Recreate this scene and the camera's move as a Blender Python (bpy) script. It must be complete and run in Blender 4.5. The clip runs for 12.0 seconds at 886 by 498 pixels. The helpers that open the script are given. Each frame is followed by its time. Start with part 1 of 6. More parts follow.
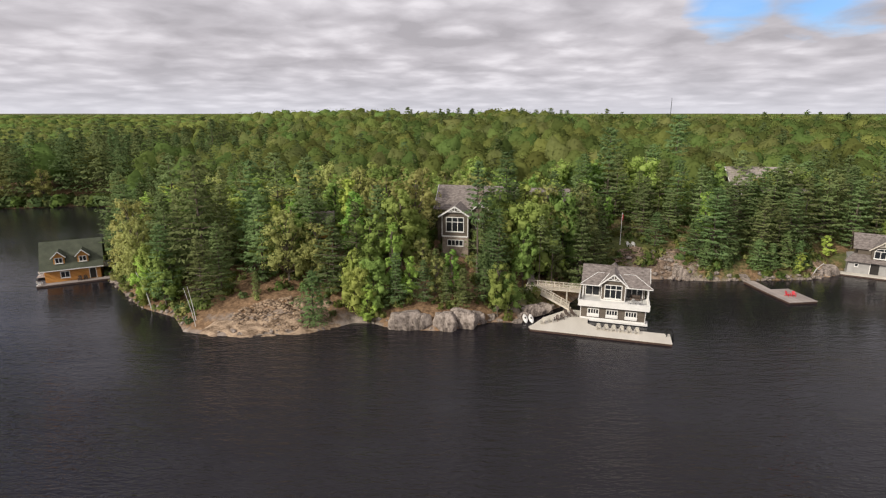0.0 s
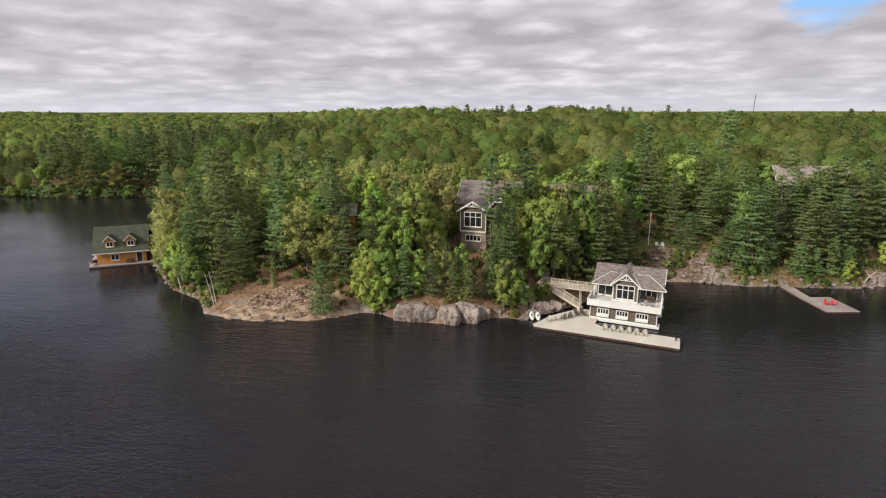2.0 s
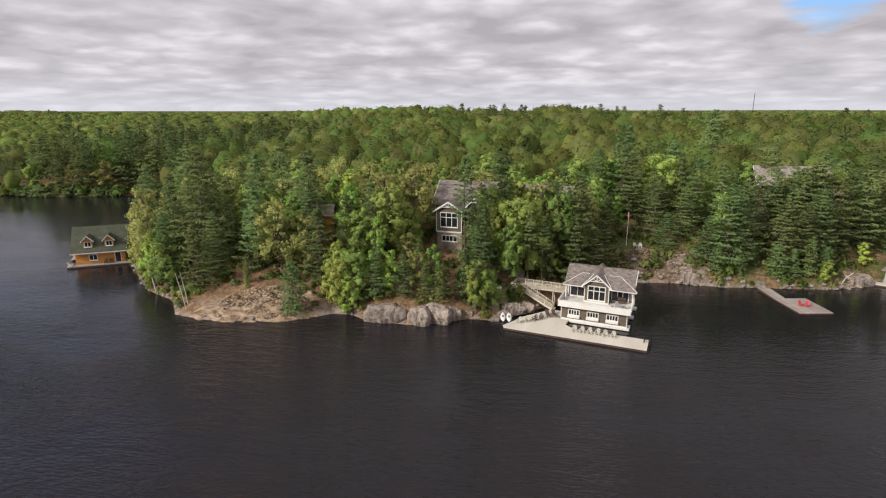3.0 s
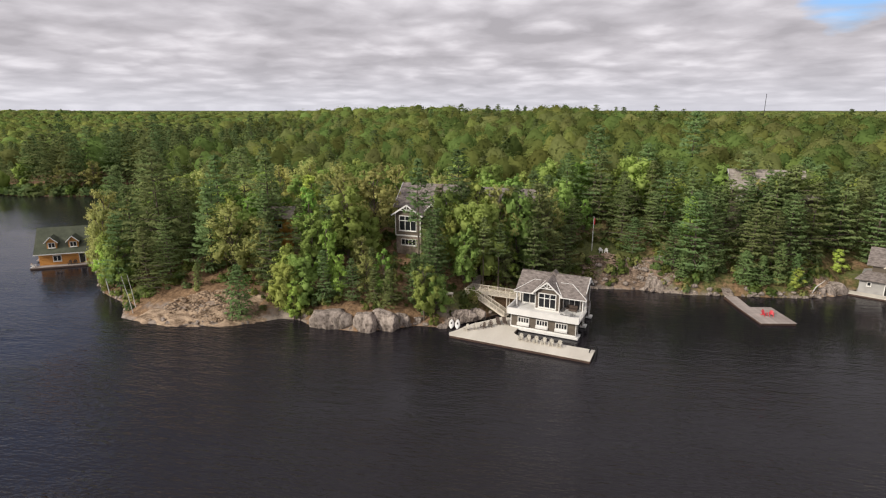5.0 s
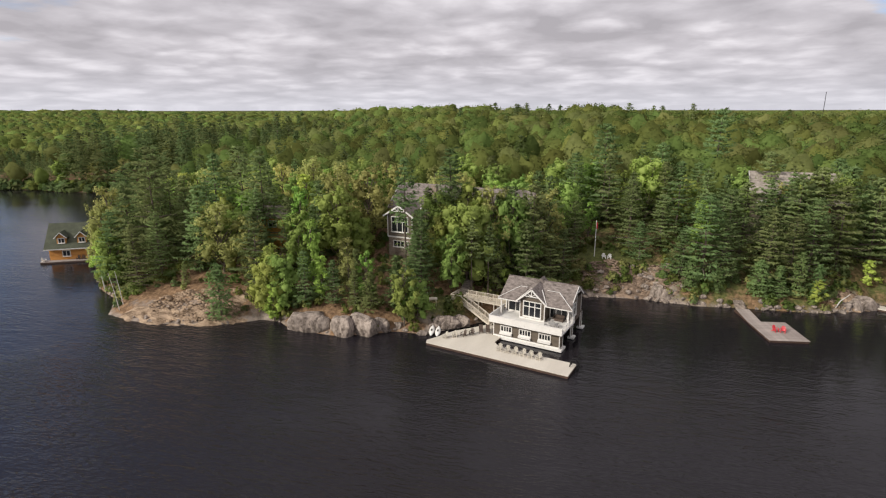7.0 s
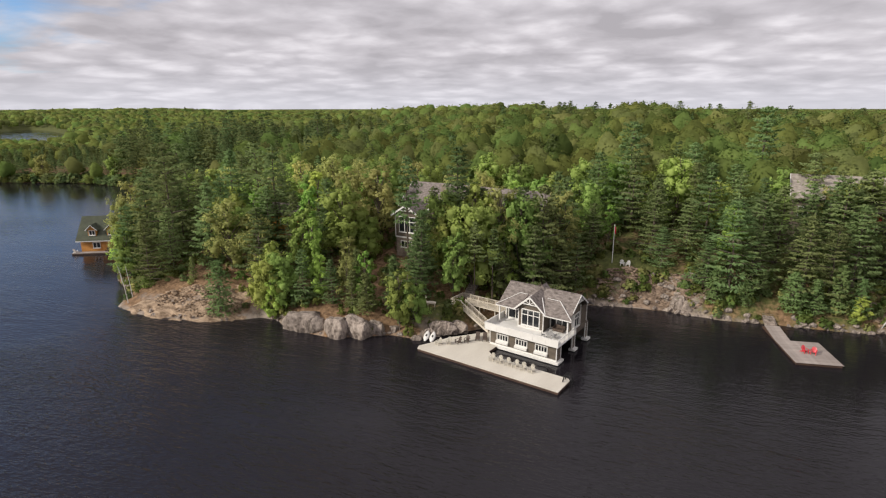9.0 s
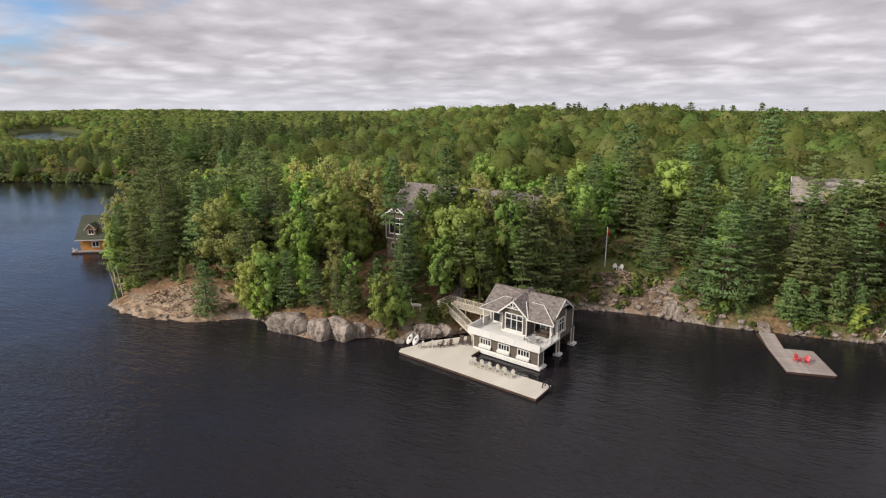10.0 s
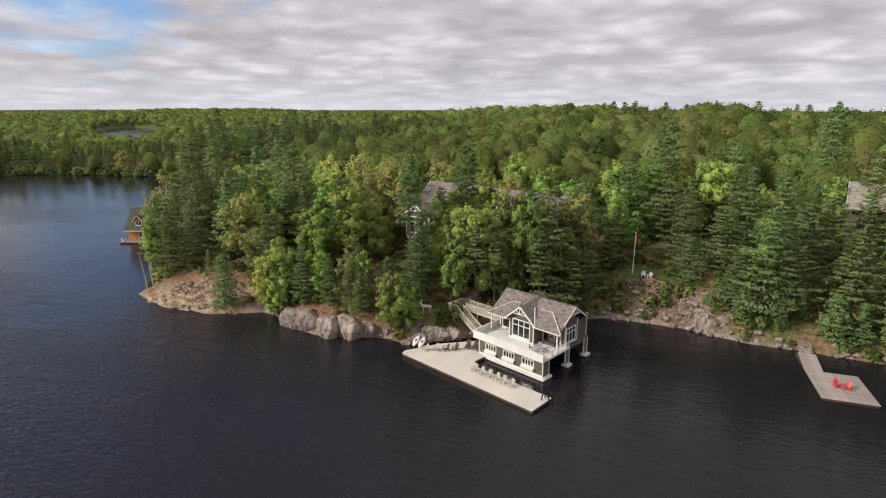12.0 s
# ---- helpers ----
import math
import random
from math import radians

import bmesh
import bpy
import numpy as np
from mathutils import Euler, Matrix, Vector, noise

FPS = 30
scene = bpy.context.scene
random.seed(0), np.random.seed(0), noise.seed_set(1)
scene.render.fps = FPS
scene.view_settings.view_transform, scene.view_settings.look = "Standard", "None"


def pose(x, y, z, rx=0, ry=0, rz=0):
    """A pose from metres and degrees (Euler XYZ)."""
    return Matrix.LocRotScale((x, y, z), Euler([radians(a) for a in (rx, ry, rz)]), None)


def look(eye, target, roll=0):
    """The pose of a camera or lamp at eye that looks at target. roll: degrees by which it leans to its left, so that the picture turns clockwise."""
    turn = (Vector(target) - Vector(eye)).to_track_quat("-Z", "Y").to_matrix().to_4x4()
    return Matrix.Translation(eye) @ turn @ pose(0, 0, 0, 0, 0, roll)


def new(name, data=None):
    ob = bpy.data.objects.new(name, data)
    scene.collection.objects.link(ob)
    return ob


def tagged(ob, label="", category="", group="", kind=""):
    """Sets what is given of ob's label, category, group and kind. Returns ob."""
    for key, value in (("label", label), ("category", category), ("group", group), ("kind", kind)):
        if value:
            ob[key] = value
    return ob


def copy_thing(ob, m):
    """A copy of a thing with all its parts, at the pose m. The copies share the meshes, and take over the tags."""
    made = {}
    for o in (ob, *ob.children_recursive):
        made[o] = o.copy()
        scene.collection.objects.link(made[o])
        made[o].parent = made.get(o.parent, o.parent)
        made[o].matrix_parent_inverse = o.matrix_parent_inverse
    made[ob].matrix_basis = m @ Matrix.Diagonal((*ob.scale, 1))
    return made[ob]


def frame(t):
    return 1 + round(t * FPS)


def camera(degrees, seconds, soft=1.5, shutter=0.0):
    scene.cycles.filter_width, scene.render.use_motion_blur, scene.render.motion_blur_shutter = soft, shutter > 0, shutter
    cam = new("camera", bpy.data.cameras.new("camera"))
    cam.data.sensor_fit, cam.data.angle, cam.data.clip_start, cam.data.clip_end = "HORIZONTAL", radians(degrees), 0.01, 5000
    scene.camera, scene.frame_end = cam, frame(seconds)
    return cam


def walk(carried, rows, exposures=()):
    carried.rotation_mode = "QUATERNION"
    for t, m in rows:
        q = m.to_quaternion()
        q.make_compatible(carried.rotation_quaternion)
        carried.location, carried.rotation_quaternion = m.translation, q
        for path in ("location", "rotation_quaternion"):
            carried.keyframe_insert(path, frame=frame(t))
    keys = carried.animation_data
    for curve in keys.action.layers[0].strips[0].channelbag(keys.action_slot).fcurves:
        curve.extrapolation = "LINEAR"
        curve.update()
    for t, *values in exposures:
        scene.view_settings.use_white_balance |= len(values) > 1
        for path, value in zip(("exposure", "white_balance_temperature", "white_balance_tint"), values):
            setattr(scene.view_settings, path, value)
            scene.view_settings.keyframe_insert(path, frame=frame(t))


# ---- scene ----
cam = camera(77.7, 12.0, soft=1.2)
PATH = [
    (0, (-5.524, -2.278, 36.728), (-5.496, -0.339, 36.238), -0.0),
    (0.5, (-2.72, -3.051, 36.666), (-2.745, -1.113, 36.173), 0.0),
    (1, (0.063, -3.212, 36.461), (-0.04, -1.277, 35.966), 0.0),
    (1.5, (2.681, -2.797, 36.252), (2.504, -0.868, 35.755), -0.0),
    (2, (5.242, -2.415, 36.056), (5.023, -0.49, 35.56), -0.1),
    (2.5, (7.955, -1.986, 36.211), (7.729, -0.063, 35.712), -0.0),
    (3, (10.533, -1.368, 36.29), (10.309, 0.556, 35.79), -0.1),
    (5, (21.196, 2.461, 36.544), (20.929, 4.379, 36.044), -0.0),
    (5.5, (23.645, 3.825, 36.555), (23.348, 5.739, 36.055), -0.0),
    (6, (26.178, 5.283, 36.579), (25.853, 7.191, 36.076), -0.1),
    (6.5, (28.506, 6.729, 36.427), (28.144, 8.631, 35.924), -0.1),
    (7, (30.623, 8.262, 36.126), (30.201, 10.152, 35.625), -0.1),
    (7.5, (32.492, 9.699, 35.863), (32.007, 11.574, 35.364), -0.0),
    (7.7, (33.243, 10.293, 35.82), (32.733, 12.162, 35.321), -0.1),
    (9.5, (40.372, 15.667, 35.671), (39.738, 17.495, 35.167), -0.0),
    (10, (42.471, 16.947, 35.544), (41.81, 18.767, 35.044), -0.0),
    (10.5, (44.567, 18.322, 35.671), (43.875, 20.13, 35.168), -0.0),
    (11, (46.266, 19.481, 35.457), (45.532, 21.273, 34.958), -0.0),
    (11.5, (47.712, 20.746, 35.152), (46.909, 22.509, 34.655), 0.1),
    (12, (48.785, 22.252, 35.093), (47.92, 23.984, 34.592), 0.1),
]
walk(cam, [(t, look(eye, target, roll)) for t, eye, target, roll in PATH])

# ---------- world, sun, exposure ----------
world = bpy.data.worlds.new("sky")
scene.world = world
world.use_nodes = True
wt = world.node_tree
wt.nodes.clear()


def wnode(kind, operation="", data_type=""):
    n = wt.nodes.new(kind)
    if operation:
        n.operation = operation
    if data_type:
        n.data_type = data_type
    return n


def wmath(op, a, b=None, clamp=False):
    n = wnode("ShaderNodeMath", operation=op)
    n.use_clamp = clamp
    for i, v in enumerate((a, b)):
        if v is None:
            continue
        if isinstance(v, (int, float)):
            n.inputs[i].default_value = v
        else:
            wt.links.new(v, n.inputs[i])
    return n.outputs[0]


SUN_FROM = Vector((-0.66, -0.52, 0.50)).normalized()
sky = wnode("ShaderNodeTexSky")
sky.sky_type, sky.sun_disc = "NISHITA", False
sky.dust_density, sky.ozone_density = 0.1, 9.0
sky.sun_elevation = math.asin(SUN_FROM.z)
sky.sun_rotation = math.atan2(SUN_FROM.x, SUN_FROM.y)
coord = wnode("ShaderNodeTexCoord")
sep = wnode("ShaderNodeSeparateXYZ")
wt.links.new(coord.outputs["Generated"], sep.inputs[0])
up = wmath("MAXIMUM", sep.outputs[2], 0.0)
den = wmath("ADD", up, 0.15)
flat = wnode("ShaderNodeCombineXYZ")
wt.links.new(wmath("DIVIDE", sep.outputs[0], den), flat.inputs[0])
wt.links.new(wmath("DIVIDE", sep.outputs[1], den), flat.inputs[1])


def wnoise(scale, detail, rough, distort=0.0, offset=(0, 0, 0)):
    m = wnode("ShaderNodeMapping")
    m.inputs["Location"].default_value = offset
    wt.links.new(flat.outputs[0], m.inputs["Vector"])
    n = wnode("ShaderNodeTexNoise")
    n.inputs["Scale"].default_value = scale
    n.inputs["Detail"].default_value = detail
    n.inputs["Roughness"].default_value = rough
    n.inputs["Distortion"].default_value = distort
    wt.links.new(m.outputs[0], n.inputs["Vector"])
    return n.outputs["Fac"]


# layered stratocumulus: broad sheets and smaller rolls
rolls = wnoise(3.2, 5, 0.54, 0.3, (3.1, 7.4, 0))
sheets = wnoise(0.8, 3, 0.5, 0.0, (11.0, 2.0, 0))
warp = wnode("ShaderNodeTexNoise")
warp.inputs["Scale"].default_value, warp.inputs["Detail"].default_value = 3.4, 4
wt.links.new(flat.outputs[0], warp.inputs["Vector"])
bent = wnode("ShaderNodeVectorMath", operation="MULTIPLY_ADD")
wt.links.new(warp.outputs["Color"], bent.inputs[0])
bent.inputs[1].default_value = (0.4, 0.4, 0)
wt.links.new(flat.outputs[0], bent.inputs[2])
puff = wnode("ShaderNodeTexVoronoi")
puff.feature = "SMOOTH_F1"
puff.inputs["Scale"].default_value, puff.inputs["Smoothness"].default_value = 3.0, 0.45
wt.links.new(bent.outputs[0], puff.inputs["Vector"])
puffs = wmath("SUBTRACT", 0.78, wmath("MULTIPLY", puff.outputs["Distance"], 0.62))
shade = wmath("ADD", wmath("ADD", wmath("MULTIPLY", rolls, 0.34), wmath("MULTIPLY", puffs, 0.40)), wmath("MULTIPLY", sheets, 0.26))
ramp = wnode("ShaderNodeValToRGB")
cr = ramp.color_ramp
cr.elements[0].position, cr.elements[0].color = 0.375, (0.46, 0.435, 0.465, 1)
cr.elements[1].position, cr.elements[1].color = 0.63, (0.85, 0.812, 0.852, 1)
mid = cr.elements.new(0.50)
mid.color = (0.62, 0.588, 0.625, 1)
wt.links.new(shade, ramp.inputs[0])
# paler band low over the horizon
low = wmath("POWER", wmath("SUBTRACT", 1.0, wmath("MULTIPLY", up, 9.0, True), True), 2.0)
pale = wnode("ShaderNodeMix", data_type="RGBA")
wt.links.new(wmath("MULTIPLY", low, 0.55), pale.inputs["Factor"])
wt.links.new(ramp.outputs[0], pale.inputs["A"])
pale.inputs["B"].default_value = (0.74, 0.745, 0.82, 1)


def gap(direction, cos_in, cos_out):
    """Blue opening in the clouds about a direction."""
    d = Vector(direction).normalized()
    dot = wnode("ShaderNodeVectorMath", operation="DOT_PRODUCT")
    wt.links.new(coord.outputs["Generated"], dot.inputs[0])
    dot.inputs[1].default_value = d
    mr = wnode("ShaderNodeMapRange")
    mr.clamp = True
    wt.links.new(dot.outputs["Value"], mr.inputs["Value"])
    mr.inputs["From Min"].default_value, mr.inputs["From Max"].default_value = cos_out, cos_in
    return mr.outputs[0]


def heading(az, el):
    return (math.sin(radians(az)) * math.cos(radians(el)), math.cos(radians(az)) * math.cos(radians(el)), math.sin(radians(el)))


g0 = gap(heading(27, 9.4), math.cos(radians(1)), math.cos(radians(5)))
g1 = gap(heading(34, 9.8), math.cos(radians(1)), math.cos(radians(6.5)))
g2 = gap(heading(-58, 12), math.cos(radians(5)), math.cos(radians(12)))
g3 = gap(heading(-62, 33), math.cos(radians(16)), math.cos(radians(34)))
holes = wmath("MAXIMUM", wmath("MAXIMUM", wmath("MAXIMUM", g0, g1), g2), g3)
tear = wnoise(1.7, 6, 0.55, 0.3, (0.6, 4.4, 0))
clear = wmath("MULTIPLY", wmath("SUBTRACT", wmath("ADD", holes, wmath("MULTIPLY", tear, 2.0)), 1.5), 1.7, True)
blue = wnode("ShaderNodeMix", data_type="RGBA")
wt.links.new(wmath("MULTIPLY", clear, 0.85), blue.inputs["Factor"])
scl = wnode("ShaderNodeVectorMath", operation="SCALE")
scl.inputs["Scale"].default_value = 10.0
wt.links.new(pale.outputs["Result"], scl.inputs[0])
wt.links.new(scl.outputs[0], blue.inputs["A"])
lift_ = wnode("ShaderNodeVectorMath", operation="SCALE")
lift_.inputs["Scale"].default_value = 1.35
wt.links.new(sky.outputs[0], lift_.inputs[0])
wt.links.new(lift_.outputs[0], blue.inputs["B"])
bg = wnode("ShaderNodeBackground")
bg.inputs["Strength"].default_value = 0.1
wt.links.new(blue.outputs["Result"], bg.inputs["Color"])
wt.links.new(bg.outputs[0], wnode("ShaderNodeOutputWorld").inputs[0])

sun_data = bpy.data.lights.new("sun", "SUN")
sun_data.energy, sun_data.angle, sun_data.color = 3.5, radians(8), (1.0, 0.94, 0.84)
sun = new("sun", sun_data)
sun.matrix_world = look(SUN_FROM * 300, (0, 0, 0))


# ---------- materials ----------
def material(name, colours, rough=0.7, scale=1.0, fine=12.0, bump=0.2, metal=0.0, spread=0.25, random_part=0.0, stretch=(1, 1, 1), spec=0.4):
    """Two-colour surface with broad stains, fine grain and relief; sizes in metres of the object's own space."""
    m = bpy.data.materials.new(name)
    m.use_nodes = True
    t = m.node_tree
    b = t.nodes["Principled BSDF"]
    b.inputs["Roughness"].default_value, b.inputs["Metallic"].default_value = rough, metal
    b.inputs["Specular IOR Level"].default_value = spec
    tc = t.nodes.new("ShaderNodeTexCoord")
    mp = t.nodes.new("ShaderNodeMapping")
    mp.inputs["Scale"].default_value = stretch
    t.links.new(tc.outputs["Object"], mp.inputs["Vector"])

    def nz(s, d):
        n = t.nodes.new("ShaderNodeTexNoise")
        n.inputs["Scale"].default_value, n.inputs["Detail"].default_value = s, d
        t.links.new(mp.outputs[0], n.inputs["Vector"])
        return n.outputs["Fac"]

    broad, grain = nz(scale, 4), nz(fine, 3)
    add = t.nodes.new("ShaderNodeMath")
    add.operation = "MULTIPLY_ADD"
    t.links.new(grain, add.inputs[0])
    add.inputs[1].default_value = 0.5
    t.links.new(broad, add.inputs[2])
    mr = t.nodes.new("ShaderNodeMapRange")
    t.links.new(add.outputs[0], mr.inputs["Value"])
    mr.inputs["From Min"].default_value, mr.inputs["From Max"].default_value = 0.75 - spread, 0.75 + spread
    mix = t.nodes.new("ShaderNodeMix")
    mix.data_type = "RGBA"
    t.links.new(mr.outputs[0], mix.inputs["Factor"])
    mix.inputs["A"].default_value = (*colours[0], 1)
    mix.inputs["B"].default_value = (*colours[1], 1)
    out = mix.outputs["Result"]
    if random_part:
        info = t.nodes.new("ShaderNodeObjectInfo")
        hsv = t.nodes.new("ShaderNodeHueSaturation")
        r2 = t.nodes.new("ShaderNodeMapRange")
        t.links.new(info.outputs["Random"], r2.inputs["Value"])
        r2.inputs["To Min"].default_value, r2.inputs["To Max"].default_value = 1 - random_part, 1 + random_part
        t.links.new(r2.outputs[0], hsv.inputs["Value"])
        t.links.new(out, hsv.inputs["Color"])
        out = hsv.outputs[0]
    t.links.new(out, b.inputs["Base Color"])
    if bump:
        bp = t.nodes.new("ShaderNodeBump")
        bp.inputs["Strength"].default_value, bp.inputs["Distance"].default_value = bump, 0.05
        t.links.new(add.outputs[0], bp.inputs["Height"])
        t.links.new(bp.outputs[0], b.inputs["Normal"])
    return m


def foliage(name, dark, light, per_tree=0.2, attr=False, through_light=0.40, hue=0.03, grain=0.22, blotch=0.9):
    """Leaves: random per leaf, per clump and per tree, with light passing through."""
    m = bpy.data.materials.new(name)
    m.use_nodes = True
    t = m.node_tree
    t.nodes.clear()
    geo = t.nodes.new("ShaderNodeNewGeometry")
    if attr:
        at = t.nodes.new("ShaderNodeAttribute")
        at.attribute_name = "tint"
        tree = at.outputs["Fac"]
    else:
        tree = t.nodes.new("ShaderNodeObjectInfo").outputs["Random"]
    nz = t.nodes.new("ShaderNodeTexNoise")
    nz.inputs["Scale"].default_value, nz.inputs["Detail"].default_value = 0.55, 2
    t.links.new(geo.outputs["Position"], nz.inputs["Vector"])
    a = t.nodes.new("ShaderNodeMath")
    a.operation = "MULTIPLY_ADD"
    t.links.new(geo.outputs["Random Per Island"], a.inputs[0])
    a.inputs[1].default_value = grain
    sub = t.nodes.new("ShaderNodeMath")
    sub.operation = "MULTIPLY_ADD"
    t.links.new(nz.outputs["Fac"], sub.inputs[0])
    sub.inputs[1].default_value, sub.inputs[2].default_value = blotch, 0.38 - 0.5 * blotch
    t.links.new(sub.outputs[0], a.inputs[2])
    mix = t.nodes.new("ShaderNodeMix")
    mix.data_type = "RGBA"
    t.links.new(a.outputs[0], mix.inputs["Factor"])
    mix.inputs["A"].default_value, mix.inputs["B"].default_value = (*dark, 1), (*light, 1)
    hsv = t.nodes.new("ShaderNodeHueSaturation")
    v = t.nodes.new("ShaderNodeMapRange")
    t.links.new(tree, v.inputs["Value"])
    v.inputs["To Min"].default_value, v.inputs["To Max"].default_value = 1 - per_tree, 1 + per_tree
    stand = t.nodes.new("ShaderNodeTexNoise")
    stand.inputs["Scale"].default_value, stand.inputs["Detail"].default_value = 0.022, 3
    t.links.new(geo.outputs["Position"], stand.inputs["Vector"])
    sv = t.nodes.new("ShaderNodeMapRange")
    t.links.new(stand.outputs["Fac"], sv.inputs["Value"])
    sv.inputs["From Min"].default_value, sv.inputs["From Max"].default_value = 0.3, 0.7
    sv.inputs["To Min"].default_value, sv.inputs["To Max"].default_value = 0.78, 1.2
    both = t.nodes.new("ShaderNodeMath")
    both.operation = "MULTIPLY"
    t.links.new(v.outputs[0], both.inputs[0])
    t.links.new(sv.outputs[0], both.inputs[1])
    t.links.new(both.outputs[0], hsv.inputs["Value"])
    fr = t.nodes.new("ShaderNodeMath")
    fr.operation = "FRACT"
    ml = t.nodes.new("ShaderNodeMath")
    ml.operation = "MULTIPLY"
    t.links.new(tree, ml.inputs[0])
    ml.inputs[1].default_value = 7.31
    t.links.new(ml.outputs[0], fr.inputs[0])
    h = t.nodes.new("ShaderNodeMapRange")
    t.links.new(fr.outputs[0], h.inputs["Value"])
    h.inputs["To Min"].default_value, h.inputs["To Max"].default_value = 0.5 - hue, 0.5 + hue
    t.links.new(h.outputs[0], hsv.inputs["Hue"])
    t.links.new(mix.outputs["Result"], hsv.inputs["Color"])
    d, tr, ms = t.nodes.new("ShaderNodeBsdfDiffuse"), t.nodes.new("ShaderNodeBsdfTranslucent"), t.nodes.new("ShaderNodeMixShader")
    t.links.new(hsv.outputs[0], d.inputs[0])
    t.links.new(hsv.outputs[0], tr.inputs[0])
    ms.inputs[0].default_value = through_light
    t.links.new(d.outputs[0], ms.inputs[1])
    t.links.new(tr.outputs[0], ms.inputs[2])
    t.links.new(ms.outputs[0], t.nodes.new("ShaderNodeOutputMaterial").inputs[0])
    return m


PINE = ((0.110, 0.150, 0.060), (0.220, 0.276, 0.110))
SPRUCE = ((0.108, 0.152, 0.058), (0.212, 0.272, 0.104))
MAPLE = ((0.170, 0.222, 0.058), (0.280, 0.345, 0.100))
LIME = ((0.190, 0.270, 0.058), (0.330, 0.430, 0.110))
BUD = ((0.240, 0.252, 0.082), (0.395, 0.395, 0.150))


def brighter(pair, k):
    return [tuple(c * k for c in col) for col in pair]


# front trees: colours scaled above the forest's, painting in the sun on them
leaf_pine = foliage("pine_needles", *brighter(PINE, 1.3))
leaf_spruce = foliage("spruce_needles", *brighter(SPRUCE, 1.4))
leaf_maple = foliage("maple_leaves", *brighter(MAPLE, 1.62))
leaf_lime = foliage("fresh_leaves", *brighter(LIME, 1.65))
leaf_bud = foliage("budding_leaves", *brighter(BUD, 1.42), hue=0.015)
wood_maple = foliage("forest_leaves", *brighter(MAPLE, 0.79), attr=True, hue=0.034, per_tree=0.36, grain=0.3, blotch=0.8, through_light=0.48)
# lighter copy of the forest leaves: sunlight on the far woods painted into the colour
wood_painted_sun = foliage("painted_sunlit_leaves", *brighter(MAPLE, 1.0), attr=True, hue=0.03, per_tree=0.30, grain=0.3, blotch=0.8, through_light=0.48)
wood_pine = foliage("forest_needles", *PINE, attr=True, grain=0.3, blotch=0.7, through_light=0.45)
bark = material("bark", ((0.10, 0.075, 0.055), (0.20, 0.165, 0.13)), 0.9, 1.5, 9, 0.5, stretch=(1, 1, 0.25))
birch_bark = material("birch_bark", ((0.45, 0.43, 0.40), (0.72, 0.70, 0.66)), 0.7, 2.0, 14, 0.2, stretch=(1, 1, 3))
rock_mat = material("granite", ((0.085, 0.066, 0.052), (0.40, 0.335, 0.285)), 0.92, 1.6, 7.0, 1.0, spread=0.2, random_part=0.15, stretch=(1.3, 1.3, 0.6))
white_paint = material("white_paint", ((0.70, 0.68, 0.64), (0.82, 0.80, 0.76)), 0.5, 0.6, 9, 0.05)
cream_paint = material("cream_stain", ((0.55, 0.49, 0.40), (0.70, 0.63, 0.52)), 0.6, 0.8, 10, 0.1)
siding = material("grey_brown_siding", ((0.105, 0.083, 0.062), (0.165, 0.135, 0.105)), 0.8, 0.7, 10, 0.3, stretch=(1, 1, 4))
shingle = material("cedar_shingles", ((0.095, 0.079, 0.069), (0.31, 0.265, 0.24)), 0.9, 1.6, 7.5, 1.0, stretch=(1, 1.8, 1.8), spread=0.24)
pale_shingle = material("pale_weathered_shingles", ((0.20, 0.17, 0.145), (0.44, 0.385, 0.34)), 0.9, 1.6, 7.5, 1.0, stretch=(1, 1.8, 1.8), spread=0.24)
rock_brown = material("brown_granite", ((0.075, 0.050, 0.034), (0.31, 0.225, 0.16)), 0.9, 0.5, 2.2, 0.9, spread=0.16, stretch=(1.0, 2.2, 1.5))
rock_tan = material("tan_granite", ((0.12, 0.078, 0.046), (0.47, 0.345, 0.235)), 0.9, 0.6, 3.2, 0.9, spread=0.18, stretch=(1.0, 2.2, 1.5))
deck_white = material("pale_decking", ((0.58, 0.53, 0.45), (0.70, 0.65, 0.56)), 0.65, 0.5, 12, 0.1, stretch=(1, 0.25, 1))
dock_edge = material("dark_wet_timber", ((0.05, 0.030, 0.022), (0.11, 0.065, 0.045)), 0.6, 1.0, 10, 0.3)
grey_plank = material("weathered_planks", ((0.27, 0.225, 0.20), (0.43, 0.37, 0.335)), 0.8, 1.2, 12, 0.3, random_part=0.12)
dark_inside = material("dark_interior", ((0.02, 0.018, 0.016), (0.04, 0.035, 0.03)), 0.8, 1, 8, 0.1)
log_orange = material("varnished_logs", ((0.50, 0.215, 0.045), (0.70, 0.35, 0.09)), 0.45, 0.8, 9, 0.2, stretch=(0.3, 1, 4))
green_roof = material("green_shingles", ((0.052, 0.060, 0.040), (0.105, 0.115, 0.078)), 0.9, 0.7, 6, 0.5)
red_paint = material("red_plastic", ((0.55, 0.035, 0.05), (0.70, 0.06, 0.075)), 0.4, 2, 12, 0.05)
taupe = material("taupe_chair_paint", ((0.42, 0.385, 0.32), (0.55, 0.51, 0.43)), 0.6, 1.5, 14, 0.1)
brown_wicker = material("brown_wicker", ((0.06, 0.042, 0.032), (0.13, 0.095, 0.075)), 0.8, 3, 20, 0.4)
grey_paint = material("grey_siding", ((0.30, 0.29, 0.275), (0.42, 0.405, 0.385)), 0.75, 0.8, 10, 0.2)
stone_wall = material("stone_cladding", ((0.17, 0.13, 0.10), (0.38, 0.31, 0.25)), 0.85, 1.2, 4, 0.6)
